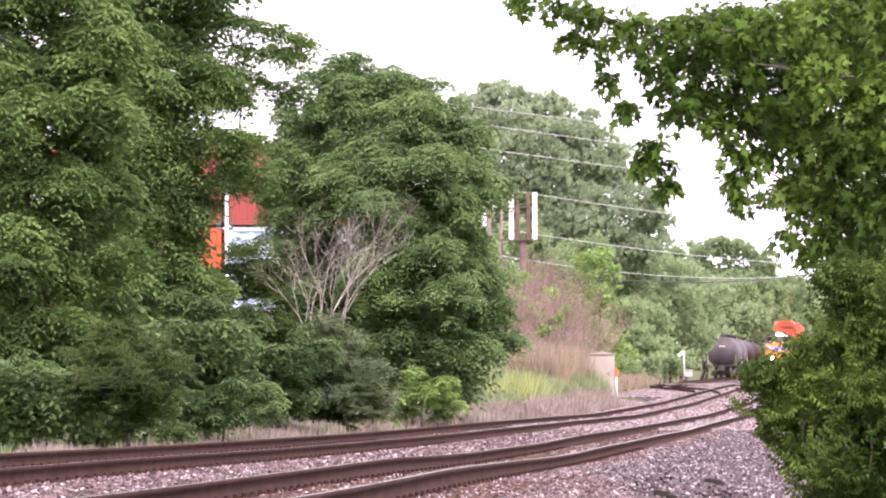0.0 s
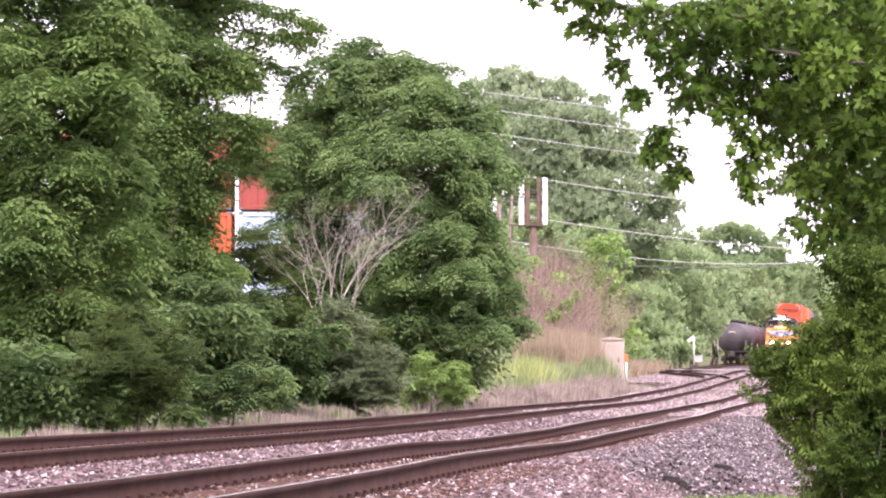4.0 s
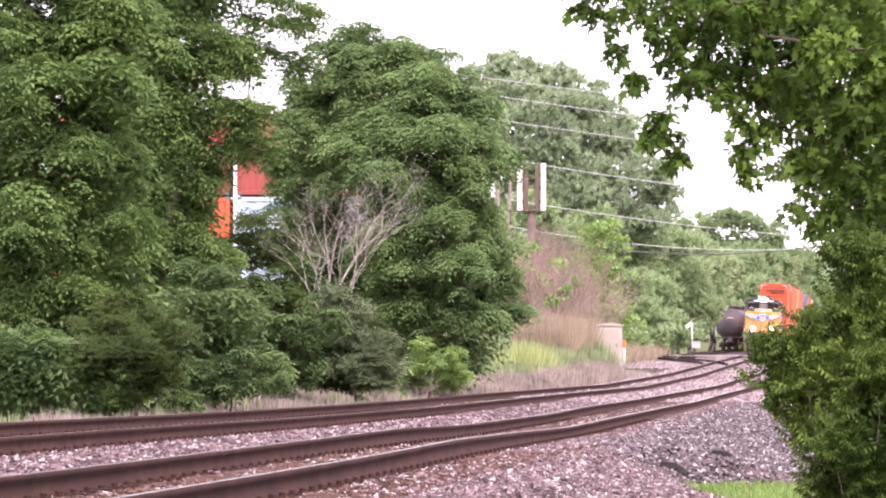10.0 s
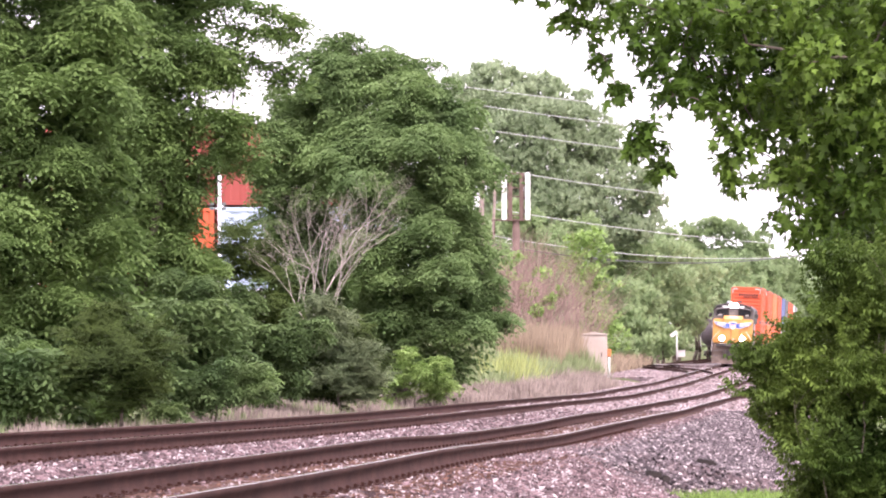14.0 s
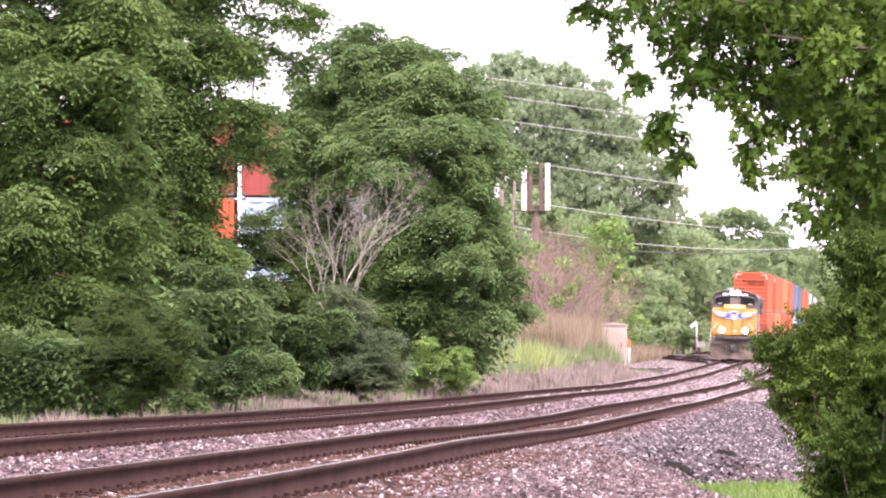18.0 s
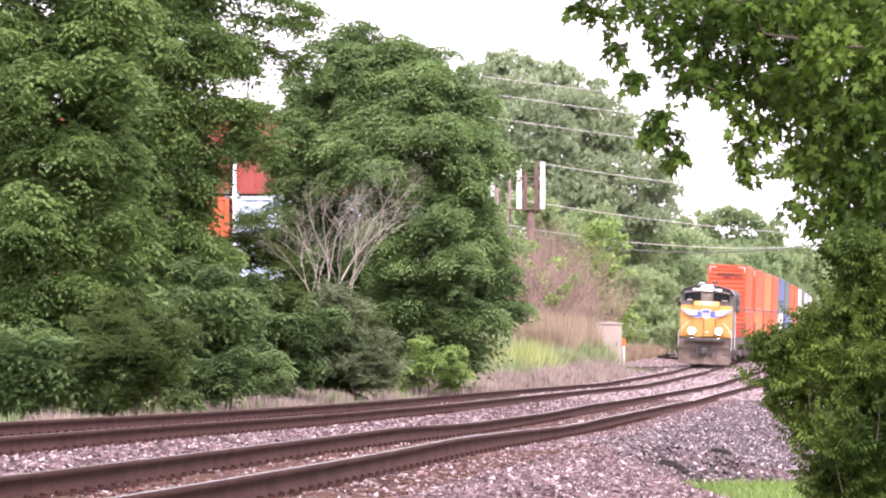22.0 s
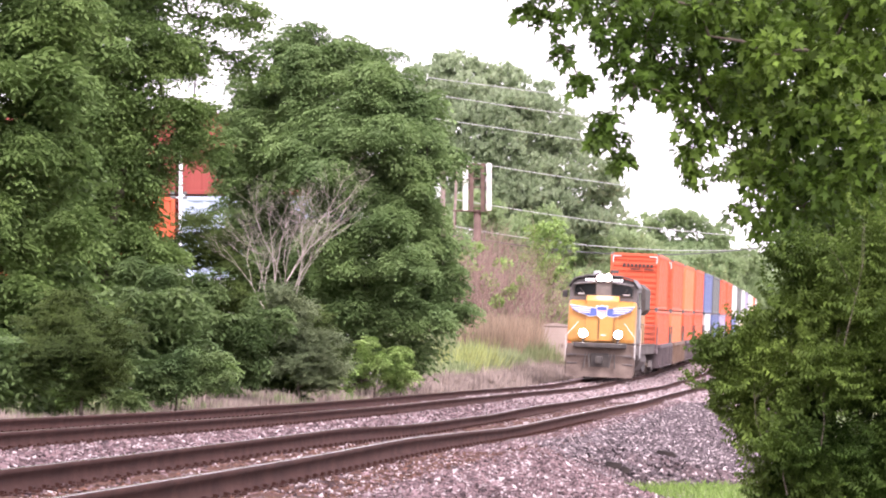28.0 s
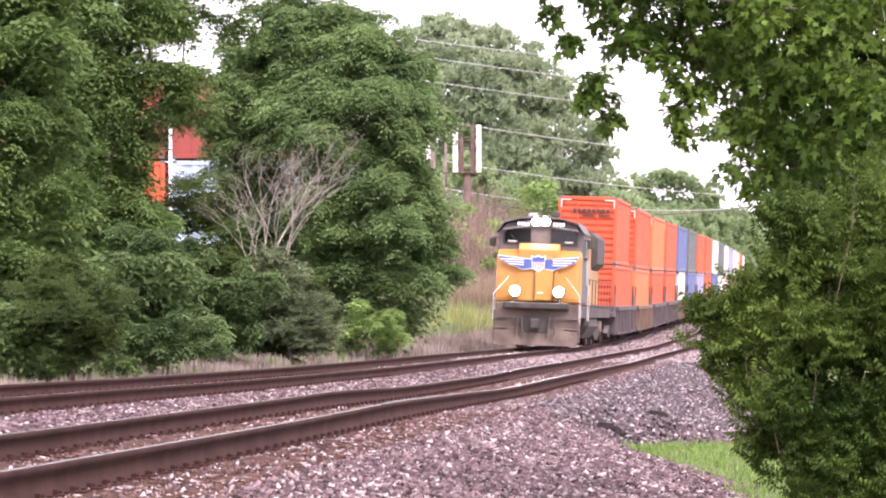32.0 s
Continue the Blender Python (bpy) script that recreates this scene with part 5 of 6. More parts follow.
def tank_car(m):
    c = thing("tank_car", "dirty black railway tank car standing on the siding", "tank car", m, "standing tank cars")
    b = bmesh.new()
    prof = [(0, 8.0), (0.5, 7.95), (0.95, 7.75), (1.3, 7.4), (1.5, 6.9), (1.53, 6.5), (1.53, -6.5), (1.5, -6.9), (1.3, -7.4), (0.95, -7.75), (0.5, -7.95), (0, -8.0)]
    vs = [b.verts.new((r, y, 2.5)) for r, y in prof]
    es = [b.edges.new((p, q)) for p, q in zip(vs, vs[1:])]
    bmesh.ops.spin(b, geom=vs + es, cent=(0, 0, 2.5), axis=(0, 1, 0), angle=2 * math.pi, steps=32)
    bmesh.ops.remove_doubles(b, verts=b.verts, dist=0.002)
    bmesh.ops.recalc_face_normals(b, faces=b.faces)
    for f in b.faces:
        f.smooth = True
    part("tank", b, TANK, c)
    part("manway", rod((0, 0, 3.9), (0, 0, 4.35), 0.5, 0.48, 16), TANK, c)
    part("walkway", box((2.2, 2.4, 0.06), (0, 0, 4.2), 0.01), STEEL, c)
    for sy in (-1, 1):
        part("stub_sill", box((0.5, 2.6, 0.5), (0, sy * 7.3, 0.95), 0.02), STEEL, c)
        part("end_platform", box((2.9, 0.7, 0.08), (0, sy * 8.2, 1.2), 0.01), STEEL, c)
        part("coupler", box((0.3, 0.7, 0.3), (0, sy * 8.8, 0.85), 0.05), STEEL, c)
        for sx in (-1, 1):
            part("grab_iron", rod((sx * 1.35, sy * 8.45, 1.2), (sx * 1.35, sy * 8.45, 2.3), 0.025, seg=6), WHITE, c, "white grab iron")
        part("handrail", rod((-1.35, sy * 8.45, 2.3), (1.35, sy * 8.45, 2.3), 0.025, seg=6), STEEL, c)
        truck(c, sy * 6.3)
    for i in range(2):
        part("stencil", box((0.62, 0.02, 0.09), (0, 7.93, 3.1 - 0.16 * i)), MARK, c, "pale illegible stencil bar")
    return c


_c = tank_car(on_line(387, 6.3, track_d=siding_d))
for _i in range(1, 5):
    copy_thing(_c, on_line(387 + 18.2 * _i, 6.3, track_d=siding_d))

# ---- stacked containers in the yard behind the trees ----
def paint(name, c, worn=0.72):
    return material(name, tuple(v * worn for v in c), c, 0.7, 0.55, bump=0.04, fine=0.25)


P_ORANGE = paint("orange container paint", (0.74, 0.125, 0.05), 0.82)
P_RED = paint("dark red container paint", (0.36, 0.07, 0.055))
P_BLUE = paint("blue container paint", (0.15, 0.19, 0.38))
P_PALE = paint("pale blue container paint", (0.50, 0.60, 0.74), 0.85)
P_WHITE = paint("white container paint", (0.74, 0.72, 0.70), 0.85)
P_GREY = paint("grey container paint", (0.16, 0.17, 0.17))
P_LILAC = paint("faded violet container paint", (0.40, 0.36, 0.50), 0.85)
P_CREAM = paint("cream container paint", (0.75, 0.62, 0.45), 0.85)
P_AMBER = paint("light orange container paint", (0.78, 0.21, 0.08), 0.88)
BLACKBAR = material("black lettering bar", (0.05, 0.03, 0.03), (0.09, 0.05, 0.04), 4.0, 0.6)


def ribs_side(length, height, pitch):
    """One corrugated side wall standing in y and z, its outside towards +x."""
    y, pts = -length / 2, []
    while y < length / 2 - 0.01:
        for a, x in ((0, 0), (0.28, 0), (0.42, -0.035), (0.86, -0.035)):
            pts.append((min(y + a * pitch, length / 2), x))
        y += pitch
    pts.append((length / 2, 0))
    v = [(x, y, z) for y, x in pts for z in (0, height)]
    f = [(2 * i, 2 * i + 2, 2 * i + 3, 2 * i + 1) for i in range(len(pts) - 1)]
    return v, f


_meshes = {}


def container(label, length, paint_mat, m, group, marks=True, front_bars=True):
    """A shipping container: corrugated walls, posts, rails, ribbed ends, corner castings. Origin: middle of its floor."""
    W, H = 2.5, 2.85
    c = thing("container", label, "container", m, group)
    key = (length, paint_mat.name)
    if key not in _meshes:
        d = {}
        v, f = ribs_side(length - 0.3, H - 0.3, 0.56)
        d["side_wall"] = mesh_of("side_wall", v, f, paint_mat)
        d["roof"] = bm_mesh("roof", box((W - 0.1, length - 0.1, 0.05), (0, 0, H - 0.05)), paint_mat)
        d["floor_frame"] = bm_mesh("floor_frame", box((W - 0.06, length - 0.06, 0.12), (0, 0, 0.08)), paint_mat)
        edge = [(0.0, 0.15)]
        for i in range(9):
            z = 0.26 + i * 0.275
            edge += [(0.0, z), (0.06, z + 0.03), (0.06, z + 0.14), (0.0, z + 0.17)]
        edge += [(0.0, H - 0.15), (-0.05, H - 0.15), (-0.05, 0.15)]
        d["end_wall"] = bm_mesh("end_wall", prism(edge, "x", -W / 2 + 0.13, W / 2 - 0.13), paint_mat)
        d["corner_post"] = bm_mesh("corner_post", box((0.15, 0.16, H - 0.2), (0, 0, H / 2), 0.015), paint_mat)
        d["rail"] = bm_mesh("rail", box((0.1, length - 0.3, 0.15), (0, 0, 0), 0.012), paint_mat)
        d["header"] = bm_mesh("header", box((W - 0.3, 0.13, 0.15), (0, 0, 0), 0.012), paint_mat)
        d["casting"] = bm_mesh("casting", box((0.17, 0.18, 0.12), (0, 0, 0), 0.02), P_GREY)
        _meshes[key] = d
    d = _meshes[key]
    L = length / 2
    for sx in (-1, 1):
        piece("side_wall", d["side_wall"], c, pose(sx * (W / 2 - 0.03), 0, 0.15, 0, 0, 0 if sx > 0 else 180))
        for z in (0.09, H - 0.09):
            piece("side_rail", d["rail"], c, pose(sx * (W / 2 - 0.05), 0, z))
        for sy in (-1, 1):
            piece("corner_post", d["corner_post"], c, pose(sx * (W / 2 - 0.075), sy * (L - 0.08), 0))
            for z in (0.06, H - 0.06):
                piece("corner_casting", d["casting"], c, pose(sx * (W / 2 - 0.085), sy * (L - 0.09), z))
    for sy in (-1, 1):
        piece("end_wall", d["end_wall"], c, pose(0, sy * (L - 0.1), 0, 0, 0, 0 if sy > 0 else 180))
        for z in (0.09, H - 0.09):
            piece("end_rail", d["header"], c, pose(0, sy * (L - 0.075), z))
    piece("roof", d["roof"], c)
    piece("floor_frame", d["floor_frame"], c)
    if marks:
        for k in range(8):
            part("lettering", box((0.13, 0.02, 0.17), (-0.85 + 0.2 * k, L + 0.01, 2.22)), BLACKBAR, c, "dark bar of lettering")
        for x in (-0.72, -0.02):
            part("lettering", box((0.5, 0.02, 0.06), (x, L + 0.01, 2.03)), BLACKBAR, c, "dark bar of lettering")
        for x in (-0.42, 0.42):
            part("end_post", box((0.07, 0.05, 2.5), (x, L - 0.02, 1.4), 0.01), paint_mat, c)
    if front_bars:
        for sx in (-1, 1):
            part("stripe", box((0.42, 0.02, 0.05), (sx * 0.92, L + 0.012, 2.68)), WHITE, c, "white corner stripe")
            part("stripe", box((0.05, 0.02, 0.3), (sx * 1.11, L + 0.012, 2.5)), WHITE, c, "white corner stripe")
    return c


_YD = 135
_gx = -7.187
for _i, (_dx, _ps) in enumerate(((0.0, ((P_WHITE, "white container at the bottom of a stack"), (P_PALE, "pale blue container in the middle of a stack"), (P_RED, "dark red container on top of a stack"))),
                                 (-6.35, ((P_RED, "red container at the bottom of a stack"), (P_ORANGE, "orange container in the middle of a stack"), (P_RED, "dull red container on top of a stack"))))):
    for _j, (_p, _lab) in enumerate(_ps):
        container(_lab + " behind the trees", 6.1, _p, pose(_gx + 3.05 + _dx, _YD + 1.3, 6.634 - 2.9 * 2 + 2.9 * _j, 0, 0, 90), "stacked containers in the yard", False, False)
_t = thing("concrete_pad", "low concrete pad under stacked containers", "pad", pose(_gx, _YD + 1.3, -1.0))
part("slab", box((14, 4, 6.634 - 2.9 * 2 + 1.05), (0, 0, (6.634 - 2.9 * 2 + 1.05) / 2), 0.03), CONCRETE, _t)

# ---- the locomotive ----
YELLOW = material("yellow locomotive paint", (0.45, 0.205, 0.04), (0.56, 0.27, 0.06), 1.2, 0.45, fine=0.3)
LGREY = material("grey roof paint", (0.085, 0.075, 0.075), (0.17, 0.155, 0.15), 1.5, 0.6, fine=0.4)
PGREY = material("pale grey cab paint", (0.30, 0.30, 0.305), (0.42, 0.42, 0.42), 1.5, 0.55)
GRIME = material("dusty dark grey underframe", (0.06, 0.048, 0.044), (0.14, 0.115, 0.105), 1.6, 0.85, fine=0.5, bump=0.15)
PILOT = material("brown dusty pilot paint", (0.085, 0.059, 0.047), (0.2, 0.15, 0.122), 1.4, 0.85, fine=0.6, bump=0.15)
GLASS = material("dark cab glass", (0.012, 0.014, 0.016), (0.02, 0.022, 0.025), 1.0, 0.12)
NAVY = material("blue emblem paint", (0.06, 0.09, 0.30), (0.08, 0.12, 0.36), 2.0, 0.5)
REDP = material("red emblem paint", (0.62, 0.10, 0.06), (0.70, 0.13, 0.08), 2.0, 0.5)
CLEANW = material("white trim paint", (0.78, 0.76, 0.74), (0.84, 0.82, 0.80), 2.0, 0.5)
LAMP = glow("lit headlamp", (1.0, 0.91, 0.76), 120.0)
BOARD = glow("lit number board", (1.0, 0.95, 0.9), 0.6)


def locomotive():
    """Nose at y = +11, rail head at z = 0."""
    c = thing("locomotive", "yellow and grey diesel freight locomotive with blazing headlamps", "locomotive")
    part("underframe", box((2.9, 21.2, 0.42), (0, 0, 1.32), 0.03), GRIME, c)
    part("fuel_tank", prism([(-1.35, 1.1), (1.35, 1.1), (1.4, 0.8), (1.1, 0.35), (-1.1, 0.35), (-1.4, 0.8)], "y", -3.0, 3.2, 0.03), GRIME, c)
    # pilot with plough, step wells and coupler
    pl = part("pilot", prism([(10.75, 1.55), (11.15, 1.55), (11.15, 0.75), (11.4, 0.12), (11.3, 0.12), (10.95, 0.6), (10.75, 0.7)], "x", -1.45, 1.45, 0.02), PILOT, c, "dusty dark brown pilot plate")
    part("anticlimber", box((2.3, 0.5, 0.22), (0, 11.25, 1.5), 0.05), STEEL, pl)
    part("coupler", box((0.3, 0.7, 0.34), (0, 11.5, 0.86), 0.07), STEEL, pl)
    part("coupler_pocket", box((0.8, 0.1, 0.6), (0, 11.19, 0.86), 0.03), STEEL, pl)
    for sx in (-1, 1):
        part("step_well", box((0.5, 0.5, 1.1), (sx * 1.25, 10.85, 0.78), 0.02), PILOT, pl)
        for z in (0.35, 0.7, 1.05):
            part("step", box((0.46, 0.12, 0.04), (sx * 1.22, 11.17, z), 0.008), LGREY, pl)
        part("air_hose", rod((sx * 0.5, 11.25, 1.15), (sx * 0.42, 11.45, 0.55), 0.035, seg=8), STEEL, pl)
        part("air_hose", rod((sx * 0.62, 11.25, 1.15), (sx * 0.68, 11.45, 0.5), 0.03, seg=8), STEEL, pl)
        part("uncoupling_lever", rod((sx * 0.35, 11.42, 1.05), (sx * 1.35, 11.3, 1.12), 0.014, seg=6), LGREY, pl)
    # nose: full width, sloping back, with a raised middle
    ns = part("nose", prism([(10.98, 1.62), (10.86, 2.5), (10.72, 3.28), (10.3, 3.45), (8.7, 3.5), (8.7, 1.62)], "x", -1.48, 1.48, 0.16), YELLOW, c, "yellow painted nose")
    part("nose_middle", prism([(11.02, 1.66), (10.92, 2.5), (10.8, 3.45), (10.55, 3.66), (8.8, 3.7), (8.8, 1.66)], "x", -0.72, 0.72, 0.05), YELLOW, ns)
    dr = part("nose_door", box((0.6, 0.04, 1.5), (-0.22, 10.995, 2.45), 0.015, rot=(6, 0, 0)), YELLOW, ns)
    part("door_handle", box((0.22, 0.04, 0.05), (-0.1, 11.09, 1.95), 0.01), CLEANW, dr)
    for x in (-0.55, 0.12):
        part("door_seam", box((0.02, 0.03, 1.6), (x, 10.985, 2.45), rot=(6, 0, 0)), STEEL, dr)
    # winged emblem as plain shapes
    def flat(name, outline, mat, y, parent, lab=""):
        bm = prism(outline, "y", 0, 0.012)
        bmesh.ops.rotate(bm, matrix=Euler((radians(7.0), 0, 0)).to_matrix(), cent=(0, 0, 3.0), verts=bm.verts)
        bmesh.ops.translate(bm, vec=(0, y, 0), verts=bm.verts)
        return part(name, bm, mat, parent, lab)
    for sx in (-1, 1):
        wing = [(sx * 0.22, 2.80), (sx * 0.22, 3.10), (sx * 1.4, 3.20), (sx * 1.33, 3.10), (sx * 1.25, 3.01), (sx * 1.05, 2.92), (sx * 0.8, 2.85), (sx * 0.5, 2.76)]
        flat("wing_border", [(x * 1.02 - sx * 0.0, 2.955 + (z - 2.955) * 1.16) for x, z in (wing if sx > 0 else wing[::-1])], CLEANW, 10.945, ns, "white border of the emblem")
        flat("wing", wing if sx > 0 else wing[::-1], NAVY, 10.957, ns, "blue wing emblem")
        for k in range(3):
            z = 3.10 - 0.085 * k
            o = [(sx * 0.5, z - 0.035), (sx * 0.5, z), (sx * (1.32 - 0.14 * k), z + 0.02), (sx * (1.3 - 0.14 * k), z - 0.02)]
            flat("wing_stripe", o if sx > 0 else o[::-1], CLEANW, 10.966, ns, "white wing stripe")
    shield = [(0.74 * x, 2.97 + 0.84 * (z - 2.93)) for x, z in ((-0.3, 3.22), (-0.12, 3.19), (0, 3.25), (0.12, 3.19), (0.3, 3.22), (0.32, 3.0), (0.27, 2.75), (0, 2.6), (-0.27, 2.75), (-0.32, 3.0))]
    flat("shield_border", [(x * 1.15, 2.97 + (z - 2.97) * 1.12) for x, z in shield][::-1], CLEANW, 10.955, ns, "white border of the emblem")
    flat("shield", shield[::-1], CLEANW, 10.965, ns, "white shield emblem")
    flat("shield_top", [(0.72 * x, 2.97 + 0.84 * (z - 2.93)) for x, z in ((-0.3, 3.0), (-0.29, 3.2), (-0.12, 3.17), (0, 3.23), (0.12, 3.17), (0.29, 3.2), (0.3, 3.0))][::-1], NAVY, 10.98, ns, "blue shield top")
    for k in range(5):
        x = -0.16 + 0.08 * k
        flat("shield_stripe", [(x - 0.018, 2.76 + 0.3 * abs(x)), (x - 0.018, 3.01), (x + 0.018, 3.01), (x + 0.018, 2.76 + 0.3 * abs(x))][::-1], REDP, 10.985, ns, "red shield stripe")
    # cab
    cb = part("cab", prism([(-1.5, 1.62), (1.5, 1.62), (1.5, 4.05), (1.25, 4.36), (0.7, 4.5), (-0.7, 4.5), (-1.25, 4.36), (-1.5, 4.05)], "y", 6.6, 9.9, 0.05), LGREY, c, "dark grey painted cab")
    for sx in (-1, 1):
        part("cab_panel", box((0.02, 1.5, 1.0), (sx * 1.512, 7.4, 2.75), 0.008), PGREY, cb, "pale grey side panel")
    part("cab_front", prism([(-1.47, 3.3), (1.47, 3.3), (1.47, 4.04), (1.22, 4.34), (0.68, 4.48), (-0.68, 4.48), (-1.22, 4.34), (-1.47, 4.04)], "y", 9.85, 10.12, 0.04), LGREY, cb, "weathered grey cab front")
    part("cab_roof", prism([(-1.54, 4.03), (-1.28, 4.38), (-0.7, 4.53), (0.7, 4.53), (1.28, 4.38), (1.54, 4.03), (1.54, 4.08), (1.29, 4.44), (0.7, 4.59), (-0.7, 4.59), (-1.29, 4.44), (-1.54, 4.08)], "y", 6.5, 10.3, 0.01), LGREY, cb, "weathered grey roof")
    for sx in (-1, 1):
        ws = part("windshield", prism([(sx * 0.36, 3.72), (sx * 1.26, 3.68), (sx * 1.26, 4.0), (sx * 1.14, 4.17), (sx * 0.36, 4.19)], "y", 10.115, 10.14), GLASS, cb, "dark windshield")
        for a, b in (((0.34, 3.69), (0.34, 4.21)), ((0.34, 3.69), (1.29, 3.65)), ((1.29, 3.65), (1.29, 4.01)), ((0.34, 4.21), (1.15, 4.2)), ((1.15, 4.2), (1.29, 4.01))):
            part("gasket", rod((sx * a[0], 10.15, a[1]), (sx * b[0], 10.15, b[1]), 0.022, seg=6), STEEL, ws)
        part("wiper", rod((sx * 0.8, 10.17, 3.68), (sx * 1.05, 10.17, 3.98), 0.015, seg=5), STEEL, ws)
        # a white strip imitates the bright reflection low in the windshield
        part("glint_strip", box((0.32, 0.02, 0.045), (sx * 0.98, 10.16, 3.74)), CLEANW, ws, "white strip painted as a reflection on the glass")
        part("side_window", box((0.03, 1.0, 0.62), (sx * 1.505, 8.6, 3.55), 0.01), GLASS, cb, "dark side window")
        part("armrest", box((0.1, 1.1, 0.08), (sx * 1.53, 8.6, 3.2), 0.02), STEEL, cb)
        mr = part("mirror", box((0.24, 0.05, 0.3), (sx * 1.72, 9.6, 3.7), 0.02), STEEL, cb)
        part("mirror_arm", rod((sx * 1.5, 9.6, 3.85), (sx * 1.75, 9.6, 3.85), 0.02, seg=6), STEEL, mr)
        part("number_board", box((0.56, 0.06, 0.2), (sx * 0.62, 10.16, 4.36), 0.015), STEEL, cb, "black number board")
        for k in range(4):
            part("digit", box((0.07, 0.01, 0.12), (sx * 0.62 + (k - 1.5) * 0.11, 10.195, 4.36)), BOARD, cb, "white bar in the number board")
        part("visor", box((0.95, 0.28, 0.04), (sx * 0.85, 10.28, 4.22), 0.01, rot=(-14, sx * 8, 0)), LGREY, cb)
    hl = part("headlight", box((0.74, 0.16, 0.38), (0, 10.18, 4.46), 0.06), LGREY, cb)
    for sx in (-1, 1):
        part("lens", rod((sx * 0.16, 10.26, 4.46), (sx * 0.16, 10.285, 4.46), 0.15, seg=18), LAMP, hl, "blazing headlamp")
        dl = part("ditch_light", rod((sx * 0.76, 11.05, 2.0), (sx * 0.76, 11.3, 2.0), 0.19, seg=18), GRIME, c)
        part("lens", rod((sx * 0.76, 11.3, 2.0), (sx * 0.76, 11.325, 2.0), 0.17, seg=18), LAMP, dl, "blazing ditch lamp")
        part("bracket", box((0.12, 0.12, 0.25), (sx * 0.76, 11.15, 1.74), 0.02), GRIME, dl)
        # handrails
        for y0, z0, z1 in ((11.32, 1.0, 1.88), (10.55, 0.9, 1.75), (6.3, 1.0, 2.3), (5.5, 1.0, 2.3)):
            part("grab_post", rod((sx * 1.5, y0, z0), (sx * 1.5, y0, z1), 0.011, seg=8), CLEANW, c, "white grab post")
        part("nose_rail", rod((sx * 1.5, 11.32, 1.88), (sx * 1.0, 11.1, 2.5), 0.012, seg=8), CLEANW, c, "white diagonal handrail")
        for y0 in np.arange(-10, 5.0, 2.1):
            part("stanchion", rod((sx * 1.45, float(y0), 1.5), (sx * 1.45, float(y0), 2.5), 0.018, seg=6), GRIME, c)
        part("handrail", rod((sx * 1.45, -10.4, 2.5), (sx * 1.45, 5.0, 2.5), 0.02, seg=6), GRIME, c)
        part("walkway", box((0.55, 16.5, 0.06), (sx * 1.2, -2.3, 1.56), 0.01), GRIME, c)
        part("air_reservoir", rod((sx * 1.2, 3.4, 1.0), (sx * 1.2, 6.0, 1.0), 0.2, seg=14), GRIME, c)
    part("antenna_dome", rod((0.4, 8.6, 4.6), (0.4, 8.6, 4.78), 0.22, 0.14, 14), PGREY, cb)
    for k in range(3):
        part("air_horn", rod((-0.45 + 0.12 * k, 7.4, 4.72), (-0.45 + 0.12 * k, 7.95 - 0.1 * k, 4.78), 0.03, 0.08, 10), STEEL, cb)
    # long hood
    hd = part("long_hood", prism([(-0.95, 1.6), (0.95, 1.6), (0.95, 4.1), (0.7, 4.35), (-0.7, 4.35), (-0.95, 4.1)], "y", -10.2, 6.6, 0.03), YELLOW, c, "yellow engine hood")
    part("blower_housing", box((2.6, 2.2, 1.9), (0, 5.3, 3.2), 0.08), STEEL, c, "dark equipment housing")
    part("inverter_cabinet", box((0.9, 2.6, 1.5), (1.05, 5.2, 2.3), 0.04), GRIME, c)
    part("radiator", prism([(-1.2, 3.2), (-0.95, 2.95), (0.95, 2.95), (1.2, 3.2), (1.2, 4.2), (0.9, 4.45), (-0.9, 4.45), (-1.2, 4.2)], "y", -9.8, -4.6, 0.04), STEEL, c, "flared dark radiators")
    part("exhaust_stack", box((0.6, 1.1, 0.35), (0, 0.5, 4.5), 0.05), STEEL, hd)
    for k in range(7):
        for sx in (-1, 1):
            part("hood_door", box((0.03, 1.35, 1.9), (sx * 0.96, -3.6 + 1.45 * k, 2.75), 0.015), YELLOW, hd)
    for y in (7.3, -7.3):
        truck(c, y, 3, 1.7)
    return c


LOCO = locomotive()

# ---- the double-stack train ----
WELL = material("grey-brown well car paint", (0.065, 0.05, 0.052), (0.145, 0.112, 0.115), 0.9, 0.75, fine=0.4)
WELL_Y = material("faded yellow-brown well car paint", (0.13, 0.08, 0.055), (0.22, 0.145, 0.10), 0.9, 0.75, fine=0.4)
PITCH = 19.5


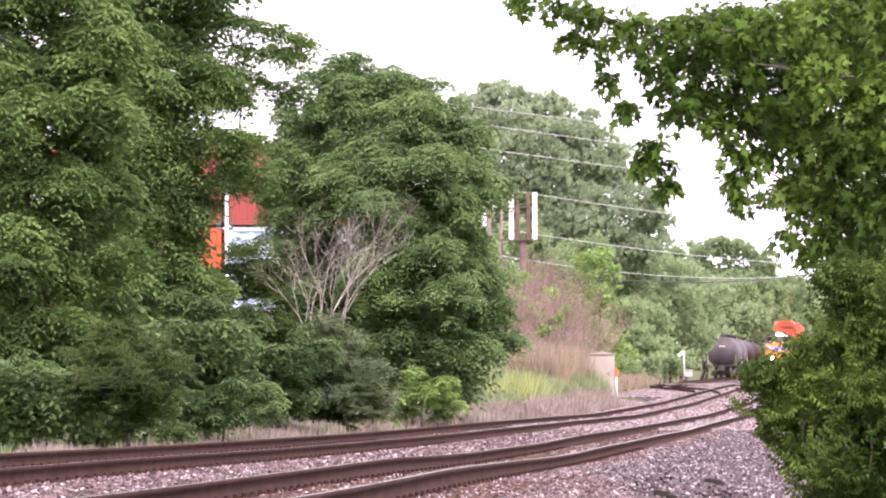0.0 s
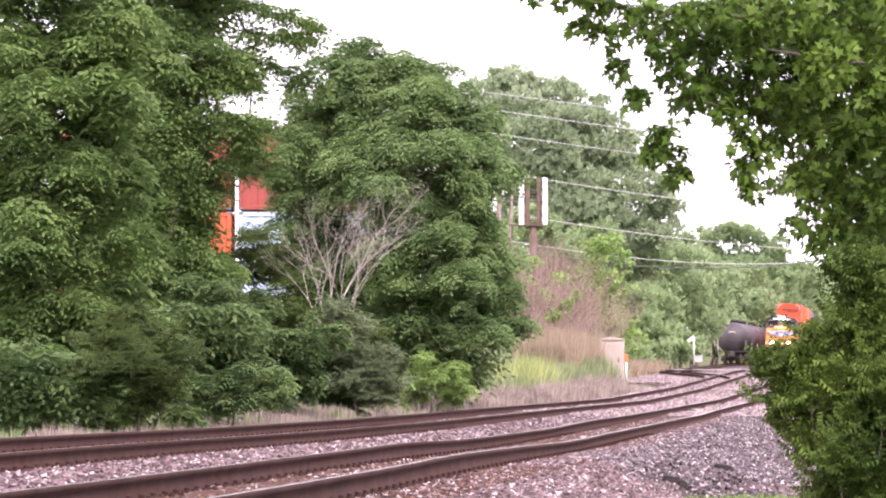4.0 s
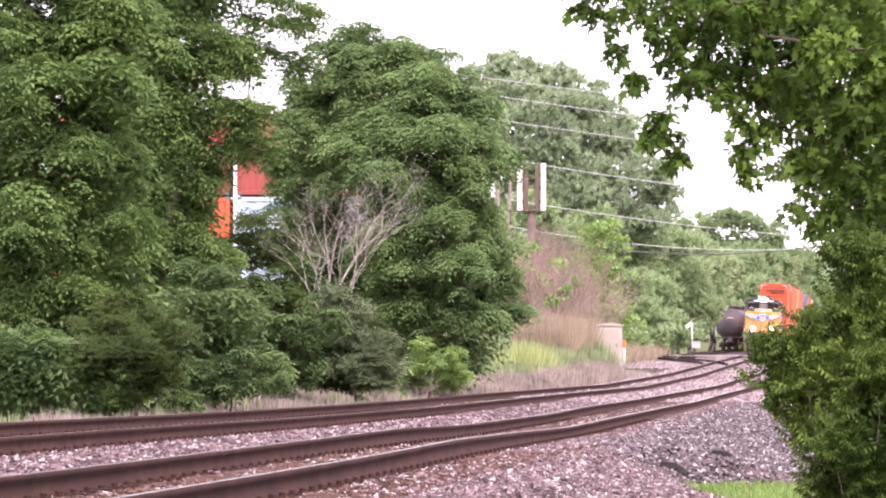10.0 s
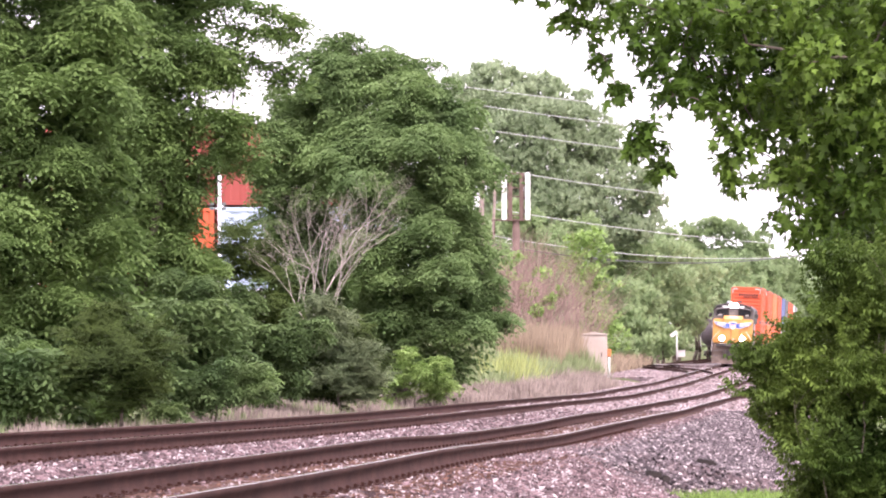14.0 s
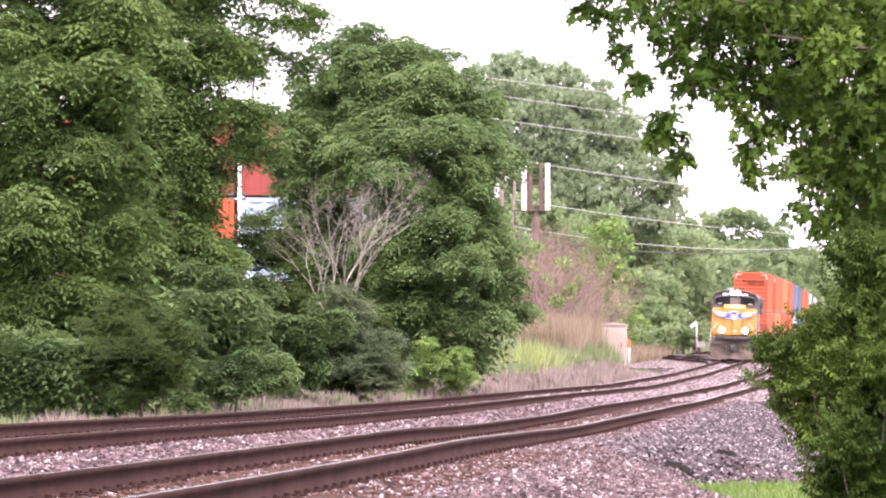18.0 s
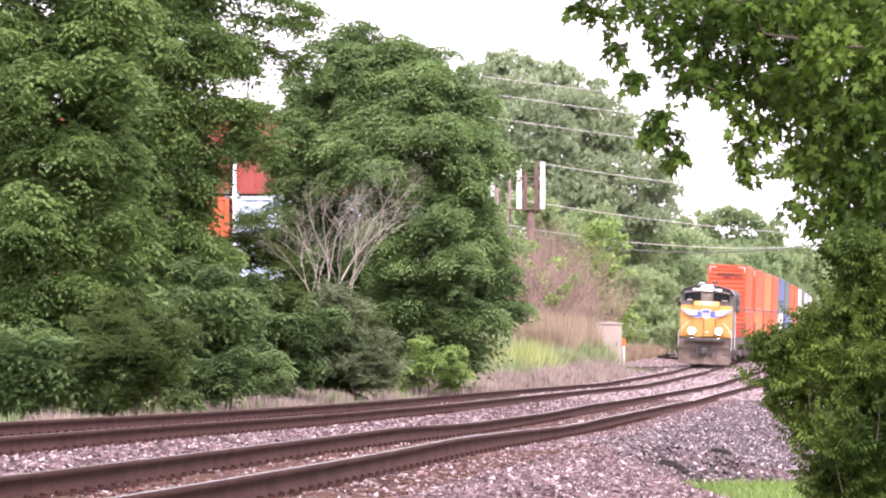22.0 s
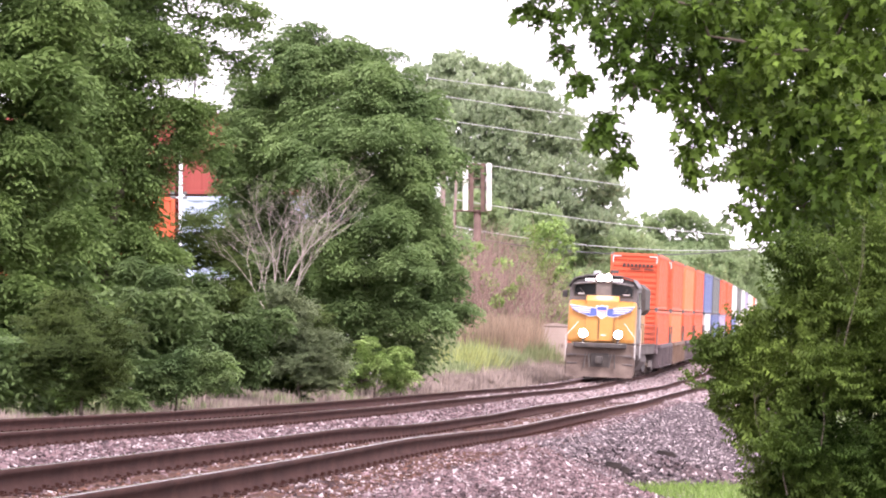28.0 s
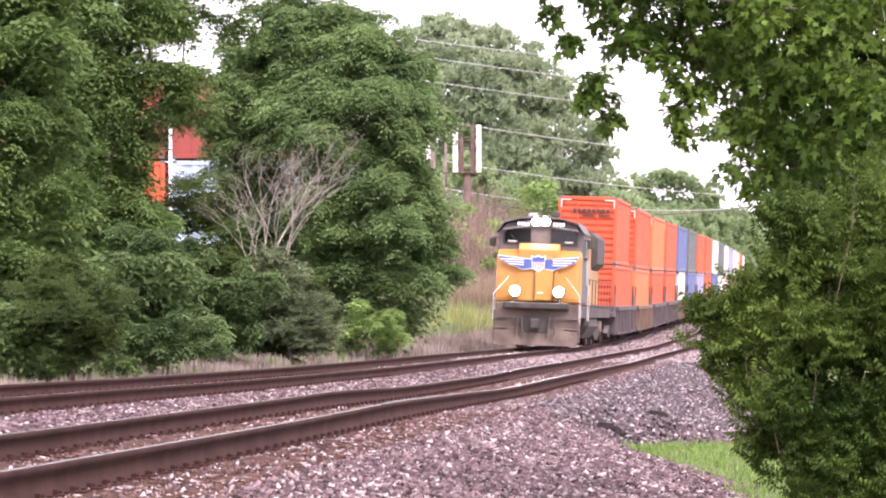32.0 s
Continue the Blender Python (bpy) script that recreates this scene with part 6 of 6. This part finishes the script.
def well_car(mat):
    c = thing("well_car", "grey-brown double-stack well car with ribbed sides", "well car", group="well cars of the train")
    part("floor", box((2.5, 16.0, 0.14), (0, 0, 0.36), 0.01), STEEL, c)
    for sx in (-1, 1):
        part("side_sill", box((0.09, 16.4, 1.0), (sx * 1.37, 0, 0.9), 0.015), mat, c)
        part("top_chord", box((0.2, 16.6, 0.18), (sx * 1.38, 0, 1.45), 0.02), mat, c)
        part("bottom_chord", box((0.16, 16.4, 0.14), (sx * 1.38, 0, 0.42), 0.02), mat, c)
        for k in range(12):
            if k % 3 == 1:
                part("panel", box((0.04, 1.1, 0.34), (sx * 1.43, -7.0 + 1.4 * k, 1.12), 0.01), LGREY, c, "grey side panel")
            part("rib", box((0.09, 0.13, 0.95), (sx * 1.46, -7.7 + 1.4 * k, 0.9), 0.015), mat, c)
        for sy in (-1, 1):
            part("ladder", box((0.05, 0.4, 0.9), (sx * 1.3, sy * 8.9, 1.6), 0.02), mat, c)
    for sy in (-1, 1):
        part("end_platform", box((2.7, 1.5, 0.22), (0, sy * 8.85, 1.2), 0.02), mat, c)
        part("bulkhead", box((2.7, 0.1, 1.2), (0, sy * 8.25, 0.95), 0.02), mat, c)
        for sx in (-1, 1):
            part("guide_post", box((0.07, 0.1, 1.1), (sx * 1.28, sy * 8.3, 1.9), 0.015), STEEL, c)
        truck(c, sy * 8.85)
    return c


UPPER = (P_ORANGE, P_ORANGE, P_AMBER, P_ORANGE, P_BLUE, P_GREY, P_ORANGE, P_ORANGE, P_WHITE, P_GREY, P_WHITE, P_LILAC, P_WHITE, P_CREAM, P_ORANGE, P_WHITE)
LOWER = (P_ORANGE, P_AMBER, P_ORANGE, P_ORANGE, P_WHITE, P_BLUE, P_LILAC, P_ORANGE, P_BLUE, P_WHITE, P_CREAM, P_GREY, P_ORANGE, P_WHITE, P_BLUE, P_WHITE)
WORD = {"orange container paint": "bright orange", "light orange container paint": "light orange", "blue container paint": "blue", "grey container paint": "dark grey", "white container paint": "white", "faded violet container paint": "faded violet", "cream container paint": "cream"}
CARS = [well_car(WELL), well_car(WELL_Y)]
while len(CARS) < len(UPPER):
    CARS.append(copy_thing(CARS[len(CARS) % 3 == 1], Matrix()))
STACK = []
for _i, (_u, _l) in enumerate(zip(UPPER, LOWER)):
    _lo = container(WORD[_l.name] + " ribbed container sitting down in a well car", 16.1 if _i != 4 else 12.2, _l, Matrix(), "containers of the train", False, False)
    _up = container(WORD[_u.name] + " ribbed container stacked on another on the train", 16.1 if _i else 12.2, _u, Matrix(), "containers of the train", _u in (P_ORANGE, P_AMBER), _u in (P_ORANGE, P_AMBER))
    STACK.append((_lo, _up))

# ---- movement: the train comes down the far track ----
NOSE_S, SPEED, HEAD = 409.9, 8.572, 1.95


def motions():
    times = [0, 2, 4, 6, 8, 10, 12, 14, 16, 18, 20, 22, 24, 26, 28, 30, 32]
    walk(LOCO, [(t, on_line(NOSE_S - SPEED * t + 11.3, 7.3)) for t in times])
    for k, car in enumerate(CARS):
        mid = 37.3 + PITCH * k
        rows = [(t, on_line(NOSE_S - SPEED * t + mid, 8.85)) for t in times]
        walk(car, rows)
        lower, upper = STACK[k]
        walk(lower, [(t, m @ pose(0, 0, 0.44)) for t, m in rows])
        walk(upper, [(t, m @ pose(0, 0 if k else HEAD, 3.31)) for t, m in rows])


motions()
